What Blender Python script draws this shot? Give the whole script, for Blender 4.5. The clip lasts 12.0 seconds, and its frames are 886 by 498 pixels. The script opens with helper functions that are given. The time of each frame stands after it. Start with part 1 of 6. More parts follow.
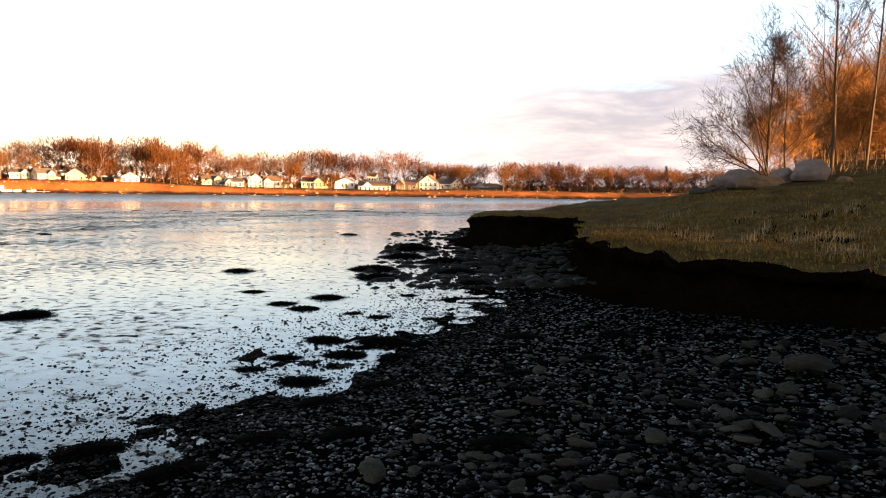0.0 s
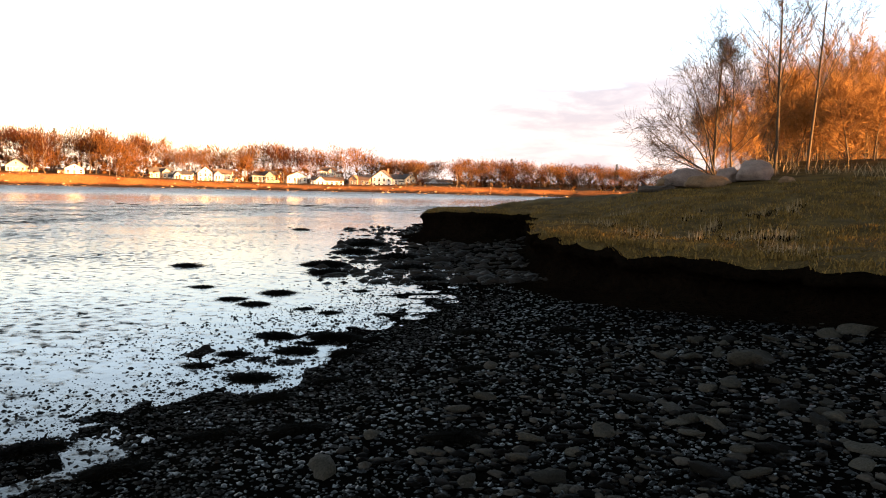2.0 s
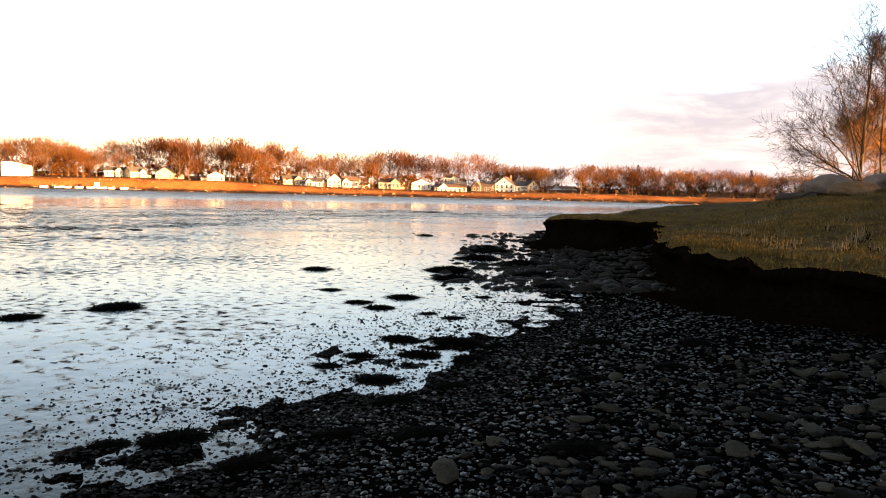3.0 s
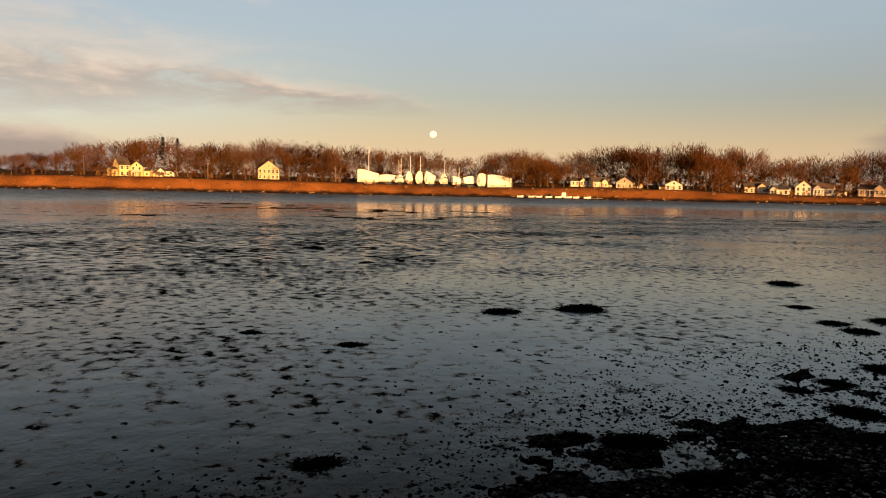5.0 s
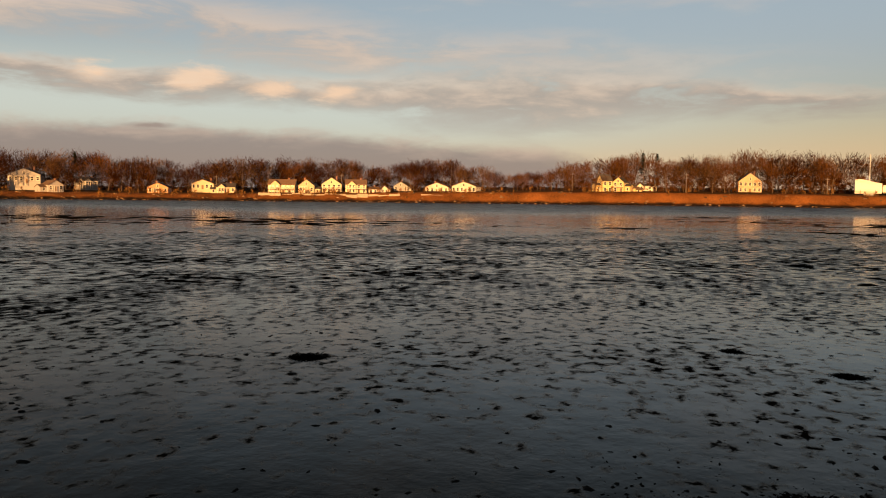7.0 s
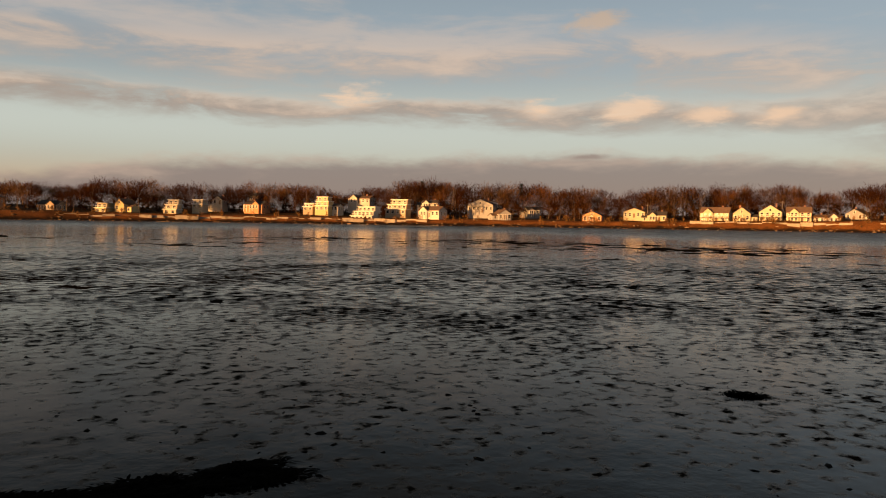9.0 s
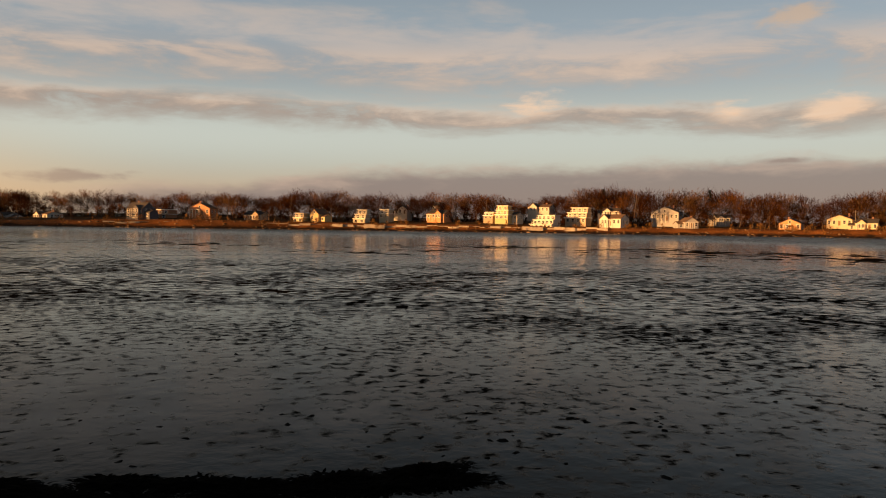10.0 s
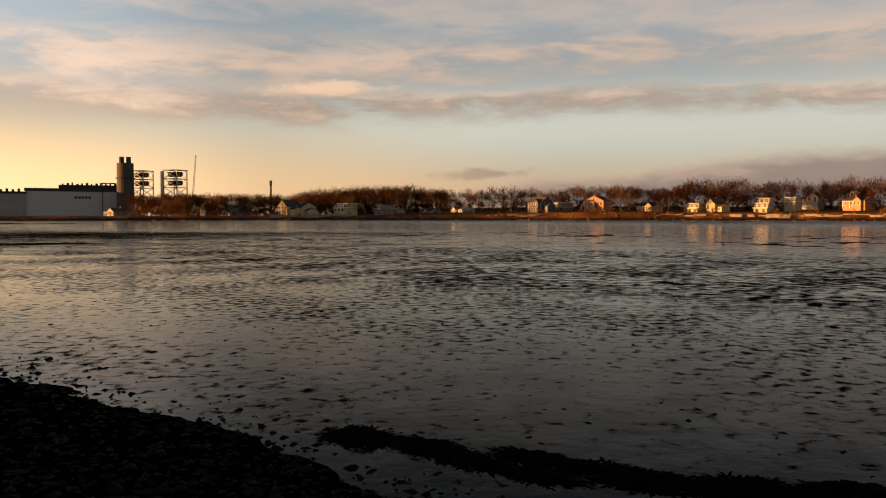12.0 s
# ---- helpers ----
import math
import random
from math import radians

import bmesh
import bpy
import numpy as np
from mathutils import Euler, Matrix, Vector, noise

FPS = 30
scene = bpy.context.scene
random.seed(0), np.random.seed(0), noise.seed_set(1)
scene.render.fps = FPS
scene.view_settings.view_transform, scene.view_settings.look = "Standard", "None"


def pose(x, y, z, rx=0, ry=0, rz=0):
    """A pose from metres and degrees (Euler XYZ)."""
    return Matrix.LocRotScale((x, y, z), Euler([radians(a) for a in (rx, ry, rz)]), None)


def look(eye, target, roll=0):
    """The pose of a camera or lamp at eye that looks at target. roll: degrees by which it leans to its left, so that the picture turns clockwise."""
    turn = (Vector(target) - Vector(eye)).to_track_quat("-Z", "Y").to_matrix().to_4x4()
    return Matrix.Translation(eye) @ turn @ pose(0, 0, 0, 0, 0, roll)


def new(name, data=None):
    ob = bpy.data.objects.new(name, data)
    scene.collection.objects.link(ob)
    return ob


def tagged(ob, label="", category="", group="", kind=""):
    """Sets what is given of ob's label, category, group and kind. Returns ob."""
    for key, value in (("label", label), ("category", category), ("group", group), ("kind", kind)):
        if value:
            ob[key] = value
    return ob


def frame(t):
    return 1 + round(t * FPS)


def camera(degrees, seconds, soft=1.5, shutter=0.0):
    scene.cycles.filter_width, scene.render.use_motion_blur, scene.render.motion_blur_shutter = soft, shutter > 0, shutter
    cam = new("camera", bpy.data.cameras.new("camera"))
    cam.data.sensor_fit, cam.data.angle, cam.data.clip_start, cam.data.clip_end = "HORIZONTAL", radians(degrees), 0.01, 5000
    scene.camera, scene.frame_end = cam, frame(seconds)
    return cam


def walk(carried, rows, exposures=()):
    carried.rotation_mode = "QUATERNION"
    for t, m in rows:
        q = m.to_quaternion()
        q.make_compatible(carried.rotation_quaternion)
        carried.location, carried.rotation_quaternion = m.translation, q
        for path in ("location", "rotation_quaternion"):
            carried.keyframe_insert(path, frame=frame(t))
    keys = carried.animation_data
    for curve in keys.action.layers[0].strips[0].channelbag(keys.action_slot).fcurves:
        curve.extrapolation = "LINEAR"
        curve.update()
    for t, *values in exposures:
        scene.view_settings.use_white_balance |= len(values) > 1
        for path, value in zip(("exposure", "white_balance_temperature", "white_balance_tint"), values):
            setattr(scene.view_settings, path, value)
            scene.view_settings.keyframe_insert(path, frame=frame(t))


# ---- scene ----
cam = camera(59.97, 12.0, soft=1.1)
EYE = 1.6
TURNS = [(0.0, 30.22, -4.1, 0.74), (0.5, 28.55, -4.22, 0.87), (1.0, 27.29, -4.37, 1.04), (1.5, 26.66, -4.41, 1.16),
         (2.0, 26.71, -4.35, 1.35), (2.5, 29.61, -4.27, 1.74), (2.7, 31.83, -4.18, 1.62), (4.3, 57.19, -4.02, 1.3),
         (4.5, 60.47, -4.01, 1.28), (5.0, 68.94, -4.19, 1.15), (5.5, 77.5, -4.3, 1.05), (6.0, 86.1, -4.22, 0.85),
         (6.5, 94.79, -3.96, 0.73), (7.0, 103.46, -3.69, 0.62), (7.5, 111.74, -3.29, 0.76), (7.7, 115.05, -3.05, 0.75),
         (9.3, 138.91, -1.85, 0.92), (9.5, 141.6, -1.75, 0.93), (10.0, 148.09, -1.56, 0.81), (10.5, 155.03, -1.61, 0.47),
         (11.0, 162.27, -1.88, 0.32), (11.5, 169.5, -2.14, 0.14), (12.0, 176.79, -2.4, -0.01)]
REACH = 0.12
walk(cam, [(t, pose(-REACH * math.sin(radians(yaw)), REACH * math.cos(radians(yaw)), EYE, 90 + pitch, 0, yaw)
            @ pose(0, 0, 0, 0, 0, roll)) for t, yaw, pitch, roll in TURNS],
     exposures=[(0, 3.25, 6650, 10), (1.5, 3.43, 6750, 11), (2.7, 3.55, 6800, 11), (4.3, 1.63, 7450, 13), (5.5, 1.23, 7500, 12), (7.5, 0.95, 7550, 12), (9.5, 0.9, 7600, 13), (12, 0.98, 8000, 15)])

# ---- sky and sun ----
SUN_AZ, SUN_EL = 273.0, 3.8
world = bpy.data.worlds.new("evening_sky")
scene.world = world
world.use_nodes = True
wn, wl = world.node_tree.nodes, world.node_tree.links
wn.clear()


def wnode(kind, **sets):
    n = wn.new(kind)
    for k, v in sets.items():
        n.inputs[k].default_value = v
    return n


def wmath(op, a, b=None, clamp=False):
    n = wn.new("ShaderNodeMath")
    n.operation, n.use_clamp = op, clamp
    for i, v in enumerate((a, b)):
        if v is None:
            continue
        if isinstance(v, (int, float)):
            n.inputs[i].default_value = v
        else:
            wl.new(v, n.inputs[i])
    return n.outputs[0]


sky = wn.new("ShaderNodeTexSky")
sky.sky_type, sky.sun_disc = "NISHITA", False
sky.sun_elevation, sky.sun_rotation = radians(SUN_EL), radians((360 - SUN_AZ) % 360)
sky.air_density, sky.dust_density, sky.ozone_density = 1.0, 1.2, 1.2
coord = wn.new("ShaderNodeTexCoord")
split = wn.new("ShaderNodeSeparateXYZ")
wl.new(coord.outputs["Generated"], split.inputs[0])
def ramp(value, lo, hi, to_lo=0.0, to_hi=1.0):
    n = wn.new("ShaderNodeMapRange")
    n.interpolation_type = "SMOOTHSTEP"
    for key, v in (("From Min", lo), ("From Max", hi), ("To Min", to_lo), ("To Max", to_hi)):
        n.inputs[key].default_value = v
    wl.new(value, n.inputs["Value"])
    return n.outputs[0]


def band(centre, width):
    """A soft belt of sky at one height."""
    return wmath("SUBTRACT", 1.0, ramp(wmath("ABSOLUTE", wmath("SUBTRACT", split.outputs["Z"], centre)), 0.0, width), True)


def towards(bearing, lo, hi):
    """How near a direction lies to a bearing on the horizon."""
    d = wn.new("ShaderNodeVectorMath")
    d.operation = "DOT_PRODUCT"
    d.inputs[1].default_value = (-math.sin(radians(bearing)), math.cos(radians(bearing)), 0)
    wl.new(coord.outputs["Generated"], d.inputs[0])
    return ramp(d.outputs["Value"], lo, hi)


def piece(*pts):
    """A value along the horizon, through (bearing, value from 0 to 1)."""
    n = wn.new("ShaderNodeValToRGB")
    n.color_ramp.interpolation = "EASE"
    els = n.color_ramp.elements
    while len(els) < len(pts):
        els.new(0.5)
    for e, (bearing, v) in zip(els, pts):
        e.position, e.color = (bearing + 60) / 360, (v, v, v, 1)
    wl.new(bearing_t, n.inputs[0])
    return n.outputs[0]


def sky_noise(scale, detail, rough, squash):
    m = wn.new("ShaderNodeMapping")
    m.inputs["Scale"].default_value = (1, 1, squash)
    wl.new(coord.outputs["Generated"], m.inputs[0])
    n = wnode("ShaderNodeTexNoise", Scale=scale, Detail=detail, Roughness=rough, Distortion=0.3)
    wl.new(m.outputs[0], n.inputs["Vector"])
    return wmath("SUBTRACT", n.outputs["Fac"], 0.5)


def over(under, colour, share):
    """Lay one colour over another."""
    n = wn.new("ShaderNodeMix")
    n.data_type = "RGBA"
    wl.new(share, n.inputs[0])
    wl.new(under, n.inputs[6])
    if isinstance(colour, tuple):
        n.inputs[7].default_value = (*colour, 1)
    else:
        wl.new(colour, n.inputs[7])
    return n.outputs[2]


def two_tone(dark, light, value, lo, hi):
    n = wn.new("ShaderNodeMix")
    n.data_type = "RGBA"
    n.inputs[6].default_value, n.inputs[7].default_value = (*dark, 1), (*light, 1)
    wl.new(ramp(value, lo, hi), n.inputs[0])
    return n.outputs[2]


# bearing round the horizon (seam behind the viewer) and height in degrees
_c, _s = math.cos(radians(60)), math.sin(radians(60))
turn_x = wmath("SUBTRACT", wmath("MULTIPLY", split.outputs["X"], _c), wmath("MULTIPLY", split.outputs["Y"], _s))
turn_y = wmath("ADD", wmath("MULTIPLY", split.outputs["X"], _s), wmath("MULTIPLY", split.outputs["Y"], _c))
bearing_t = wmath("ADD", wmath("DIVIDE", wmath("ARCTAN2", turn_x, wmath("MULTIPLY", turn_y, -1.0)), 2 * math.pi), 0.5)
bearing_deg = wmath("SUBTRACT", wmath("MULTIPLY", bearing_t, 360.0), 60.0)
height = wmath("MULTIPLY", wmath("ARCSINE", split.outputs["Z"]), 57.2958)
broad, mid, fine = sky_noise(2.6, 5.0, 0.55, 6.0), sky_noise(8.0, 6.0, 0.6, 4.5), sky_noise(26.0, 5.0, 0.6, 3.0)


def belt(centre, half, shift, ragged):
    """How deep a direction lies in a cloud belt, and how far up in it (-1 to 1)."""
    off = wmath("SUBTRACT", height, wmath("MULTIPLY", centre, 20.0))
    off = wmath("ADD", off, wmath("MULTIPLY", broad, shift))
    up = wmath("DIVIDE", wmath("ADD", off, wmath("MULTIPLY", mid, ragged)), wmath("MULTIPLY", half, 10.0))
    return ramp(wmath("ABSOLUTE", up), 0.05, 1.25, 1.0, 0.0), up


def puff(bearing, el, wide, tall):
    """A small torn cloud."""
    a = wmath("DIVIDE", wmath("SUBTRACT", bearing_deg, bearing), wide)
    b = wmath("DIVIDE", wmath("SUBTRACT", wmath("SUBTRACT", height, el), wmath("MULTIPLY", a, -0.25 * tall)), tall)
    d = wmath("SQRT", wmath("ADD", wmath("MULTIPLY", a, a), wmath("MULTIPLY", b, b)))
    d = wmath("ADD", d, wmath("ADD", wmath("MULTIPLY", fine, 1.6), wmath("MULTIPLY", mid, 2.6)))
    return ramp(d, 0.15, 1.1, 1.0, 0.0)


glow_side = towards(222, 0.80, 0.97)
skyscale = wn.new("ShaderNodeVectorMath")
skyscale.operation = "MULTIPLY"
skyscale.inputs[1].default_value = (0.150, 0.135, 0.165)
wl.new(sky.outputs[0], skyscale.inputs[0])
haze = wn.new("ShaderNodeMix")
haze.data_type = "RGBA"
haze.inputs[7].default_value = (0.86, 0.68, 0.58, 1)
wl.new(ramp(split.outputs["Z"], 0.0, 0.13, 0.48, 0.0), haze.inputs[0])
wl.new(skyscale.outputs[0], haze.inputs[6])
town_side = towards(140, 0.35, 0.85)
gap = wn.new("ShaderNodeMix")
gap.data_type = "RGBA"
gap.inputs[7].default_value = (0.50, 0.575, 0.565, 1)
wl.new(wmath("MULTIPLY", town_side, band(0.115, 0.10)), gap.inputs[0])
wl.new(haze.outputs[2], gap.inputs[6])
high = wn.new("ShaderNodeMix")
high.data_type = "RGBA"
high.inputs[7].default_value = (0.34, 0.475, 0.60, 1)
wl.new(ramp(split.outputs["Z"], 0.05, 0.28, 0.0, 0.62), high.inputs[0])
wl.new(gap.outputs[2], high.inputs[6])
# thin high veils
veil = wmath("MULTIPLY", ramp(wmath("ADD", wmath("MULTIPLY", broad, 1.0), wmath("MULTIPLY", mid, 0.5)), -0.04, 0.22), ramp(height, 8.5, 12.0, 0.0, 0.55))
clouds = over(high.outputs[2], (0.60, 0.52, 0.48), wmath("MULTIPLY", veil, piece((40, 0.2), (60, 0.1), (85, 0.5), (110, 1), (215, 1))))
# upper belt, pale and soft
share, up = belt(piece((70, 0.40), (99, 0.52), (125, 0.60), (145, 0.60), (180, 0.56), (206, 0.52)), piece((80, 0.12), (120, 0.20), (206, 0.22)), 5.0, 3.5)
share = wmath("MULTIPLY", wmath("MULTIPLY", share, piece((72, 0.0), (92, 0.35), (112, 0.7), (206, 0.8), (240, 0.3))), ramp(mid, -0.16, 0.06, 0.25, 1.0))
clouds = over(clouds, two_tone((0.44, 0.39, 0.37), (0.68, 0.54, 0.45), wmath("ADD", up, wmath("MULTIPLY", mid, 3.0)), -0.7, 1.2), share)
# main belt, grey underneath and peach on top
share, up = belt(piece((66, 0.30), (75, 0.33), (90, 0.37), (112, 0.37), (121, 0.39), (141, 0.41), (178, 0.40), (206, 0.40)), piece((66, 0.05), (76, 0.10), (99, 0.30), (112, 0.16), (130, 0.10), (170, 0.13), (206, 0.16)), 2.2, 2.6)
share = wmath("MULTIPLY", wmath("MULTIPLY", share, piece((67, 0.0), (78, 0.75), (206, 0.92), (240, 0.4))), ramp(mid, -0.20, -0.02, 0.35, 1.0))
clouds = over(clouds, two_tone((0.33, 0.29, 0.275), (0.70, 0.54, 0.44), wmath("ADD", up, wmath("ADD", wmath("MULTIPLY", mid, 3.0), wmath("MULTIPLY", fine, 1.4))), -0.4, 1.5), share)
for bearing, el, wide, tall in ((141.5, 8.9, 2.6, 1.0), (127.7, 8.3, 2.2, 0.9), (121.2, 8.2, 2.4, 1.0), (116.0, 7.7, 2.2, 0.9), (111.4, 7.5, 2.2, 0.8), (186, 9.3, 5.0, 0.6)):
    clouds = over(clouds, (0.86, 0.63, 0.47), wmath("MULTIPLY", puff(bearing, el, wide, tall), 0.7))
clouds = over(clouds, (0.55, 0.44, 0.36), wmath("MULTIPLY", puff(123.5, 14.5, 2.2, 0.9), 0.8))
# low bank over the town
top = wmath("MULTIPLY", piece((80, 0.06), (88, 0.13), (95, 0.18), (104, 0.21), (112, 0.24), (125, 0.255), (141, 0.235), (150, 0.22), (168, 0.14), (180, 0.06)), 20.0)
depth = wmath("SUBTRACT", wmath("ADD", top, wmath("ADD", wmath("MULTIPLY", mid, 2.6), wmath("MULTIPLY", fine, 0.8))), height)
share = wmath("MULTIPLY", ramp(depth, -0.5, 0.9), piece((82, 0.0), (96, 0.85), (170, 0.9), (182, 0.0)))
clouds = over(clouds, two_tone((0.235, 0.205, 0.21), (0.50, 0.40, 0.35), wmath("ADD", wmath("MULTIPLY", mid, 2.4), wmath("MULTIPLY", depth, -0.35)), -0.45, 0.45), share)
for bearing, el, wide, tall in ((173.5, 3.15, 4.0, 0.5), (124.3, 4.9, 2.0, 0.3)):
    clouds = over(clouds, (0.28, 0.235, 0.225), wmath("MULTIPLY", puff(bearing, el, wide, tall), 0.85))
# warm light low in the west
clouds = over(clouds, (0.95, 0.68, 0.38), wmath("MULTIPLY", piece((165, 0.0), (190, 0.45), (215, 0.8), (270, 0.8), (300, 0.0)), ramp(height, 1.0, 9.0, 1.0, 0.0)))
# lavender bank towards the far woods
edge = wmath("MULTIPLY", piece((-20, 0.52), (8, 0.47), (20, 0.42), (30, 0.37), (37, 0.27), (45, 0.08), (50, 0.0)), 20.0)
depth = wmath("SUBTRACT", wmath("ADD", edge, wmath("ADD", wmath("MULTIPLY", mid, 3.5), wmath("MULTIPLY", fine, 1.0))), height)
share = wmath("MULTIPLY", ramp(depth, -0.6, 1.2), piece((-30, 0.0), (-12, 0.9), (34, 0.9), (46, 0.0)))
clouds = over(clouds, two_tone((0.125, 0.112, 0.128), (0.23, 0.195, 0.19), wmath("ADD", mid, ramp(bearing_deg, 20.0, 32.0, 0.0, 0.26)), -0.12, 0.24), share)
back = wnode("ShaderNodeBackground", Strength=0.56)
bright = wn.new("ShaderNodeMath")
bright.operation = "MULTIPLY"
dusk = wn.new("ShaderNodeVectorMath")
dusk.operation = "SCALE"
wl.new(clouds, dusk.inputs[0])
wl.new(ramp(split.outputs["Z"], 0.20, 0.52, 1.0, 0.15), bright.inputs[0])
wl.new(ramp(glow_side, 0.0, 1.0, 1.0, 1.4), bright.inputs[1])
wl.new(bright.outputs[0], dusk.inputs["Scale"])
wl.new(dusk.outputs[0], back.inputs["Color"])
wl.new(back.outputs[0], wn.new("ShaderNodeOutputWorld").inputs["Surface"])

sun = new("sun", bpy.data.lights.new("sun", "SUN"))
sun.data.energy, sun.data.angle, sun.data.color = 5.0, radians(0.6), (1.0, 0.50, 0.18)
sun.matrix_world = look((-math.sin(radians(SUN_AZ)) * 100, math.cos(radians(SUN_AZ)) * 100, 100 * math.tan(radians(SUN_EL))), (0, 0, 0))


# ---- materials ----
def material(name, a, b, scale=4.0, rough=0.8, bump=0.3, fine=40.0, spec=0.3, metal=0.0, vary=0.15, depth=0.02, object_space=False):
    m = bpy.data.materials.new(name)
    m.use_nodes = True
    nt = m.node_tree
    n, l = nt.nodes, nt.links
    bsdf = n["Principled BSDF"]
    tc = n.new("ShaderNodeTexCoord")
    vec = tc.outputs["Object"]
    if not object_space:
        geo = n.new("ShaderNodeNewGeometry")
        vec = geo.outputs["Position"]
    big, small = n.new("ShaderNodeTexNoise"), n.new("ShaderNodeTexNoise")
    for t, s, d in ((big, scale, 4), (small, fine, 5)):
        t.inputs["Scale"].default_value, t.inputs["Detail"].default_value = s, d
        l.new(vec, t.inputs["Vector"])
    ramp = n.new("ShaderNodeMapRange")
    ramp.inputs["From Min"].default_value, ramp.inputs["From Max"].default_value = 0.3, 0.7
    mixf = n.new("ShaderNodeMath")
    mixf.operation = "MULTIPLY_ADD"
    l.new(small.outputs["Fac"], mixf.inputs[0])
    mixf.inputs[1].default_value = 0.5
    half = n.new("ShaderNodeMath")
    half.operation = "MULTIPLY"
    half.inputs[1].default_value = 0.5
    l.new(big.outputs["Fac"], half.inputs[0])
    l.new(half.outputs[0], mixf.inputs[2])
    l.new(mixf.outputs[0], ramp.inputs["Value"])
    mix = n.new("ShaderNodeMix")
    mix.data_type = "RGBA"
    mix.inputs[6].default_value, mix.inputs[7].default_value = (*a, 1), (*b, 1)
    l.new(ramp.outputs[0], mix.inputs[0])
    out = mix.outputs[2]
    if vary:
        info = n.new("ShaderNodeObjectInfo")
        hsv = n.new("ShaderNodeHueSaturation")
        mr = n.new("ShaderNodeMapRange")
        mr.inputs["To Min"].default_value, mr.inputs["To Max"].default_value = 1 - vary, 1 + vary
        l.new(info.outputs["Random"], mr.inputs["Value"])
        l.new(mr.outputs[0], hsv.inputs["Value"])
        l.new(out, hsv.inputs["Color"])
        out = hsv.outputs[0]
    l.new(out, bsdf.inputs["Base Color"])
    bsdf.inputs["Roughness"].default_value = rough
    bsdf.inputs["Metallic"].default_value = metal
    bsdf.inputs["Specular IOR Level"].default_value = spec
    if bump:
        bp = n.new("ShaderNodeBump")
        bp.inputs["Strength"].default_value, bp.inputs["Distance"].default_value = bump, depth
        l.new(small.outputs["Fac"], bp.inputs["Height"])
        l.new(bp.outputs[0], bsdf.inputs["Normal"])
    return m


def island_vary(m, lo, hi, share=0.0):
    """Vary the colour from piece to piece of a joined mesh."""
    n, l = m.node_tree.nodes, m.node_tree.links
    bsdf = n["Principled BSDF"]
    src = bsdf.inputs["Base Color"].links[0].from_socket
    geo = n.new("ShaderNodeNewGeometry")
    mr = n.new("ShaderNodeMapRange")
    mr.inputs["To Min"].default_value, mr.inputs["To Max"].default_value = lo, hi
    mr.inputs["From Min"].default_value = share
    hsv = n.new("ShaderNodeHueSaturation")
    l.new(geo.outputs["Random Per Island"], mr.inputs["Value"])
    l.new(mr.outputs[0], hsv.inputs["Value"])
    l.new(src, hsv.inputs["Color"])
    l.new(hsv.outputs[0], bsdf.inputs["Base Color"])
    return m


MUD = material("wet_mud", (0.006, 0.005, 0.004), (0.018, 0.014, 0.011), 1.5, 0.8, 0.5, 30, 0.0, vary=0, depth=0.01)
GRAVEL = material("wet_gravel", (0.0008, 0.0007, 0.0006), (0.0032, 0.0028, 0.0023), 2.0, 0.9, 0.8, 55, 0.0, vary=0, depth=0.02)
TURF = material("marsh_turf", (0.012, 0.008, 0.002), (0.130, 0.084, 0.025), 1.6, 0.95, 0.9, 30, 0.05, vary=0, depth=0.04)
# near-black peat that also carries the shade under the bank in its colour
PEAT_SHADE = material("eroded_peat_and_shade", (0.0012, 0.001, 0.0008), (0.006, 0.004, 0.0025), 2.0, 0.95, 1.0, 14, 0.0, vary=0, depth=0.06)
LAND = material("dry_grass", (0.05, 0.028, 0.012), (0.12, 0.066, 0.028), 0.08, 0.95, 0.5, 1.5, 0.05, vary=0, depth=0.2)
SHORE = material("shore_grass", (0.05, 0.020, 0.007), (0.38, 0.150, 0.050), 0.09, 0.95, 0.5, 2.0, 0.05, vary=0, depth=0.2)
_sn, _sl = SHORE.node_tree.nodes, SHORE.node_tree.links
_sb = _sn["Principled BSDF"]
_src = _sb.inputs["Base Color"].links[0].from_socket
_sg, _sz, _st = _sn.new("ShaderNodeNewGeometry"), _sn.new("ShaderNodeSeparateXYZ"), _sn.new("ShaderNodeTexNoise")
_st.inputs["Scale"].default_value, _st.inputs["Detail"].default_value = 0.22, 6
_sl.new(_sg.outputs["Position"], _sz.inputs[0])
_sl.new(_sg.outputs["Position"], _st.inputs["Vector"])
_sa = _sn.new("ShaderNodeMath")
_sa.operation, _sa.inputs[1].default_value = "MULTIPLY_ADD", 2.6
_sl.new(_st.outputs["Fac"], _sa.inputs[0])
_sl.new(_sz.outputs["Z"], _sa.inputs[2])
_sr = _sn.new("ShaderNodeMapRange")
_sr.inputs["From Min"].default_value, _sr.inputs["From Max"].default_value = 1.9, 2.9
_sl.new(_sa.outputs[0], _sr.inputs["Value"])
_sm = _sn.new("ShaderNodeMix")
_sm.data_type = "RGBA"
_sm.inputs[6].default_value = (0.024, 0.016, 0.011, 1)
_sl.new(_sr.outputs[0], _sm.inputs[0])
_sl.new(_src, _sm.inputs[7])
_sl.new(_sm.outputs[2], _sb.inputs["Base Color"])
BARK = material("grey_bark", (0.07, 0.05, 0.035), (0.15, 0.11, 0.08), 2.0, 0.9, 0.5, 20, 0.1)
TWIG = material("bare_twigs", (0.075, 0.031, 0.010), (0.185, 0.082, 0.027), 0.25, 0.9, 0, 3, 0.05)
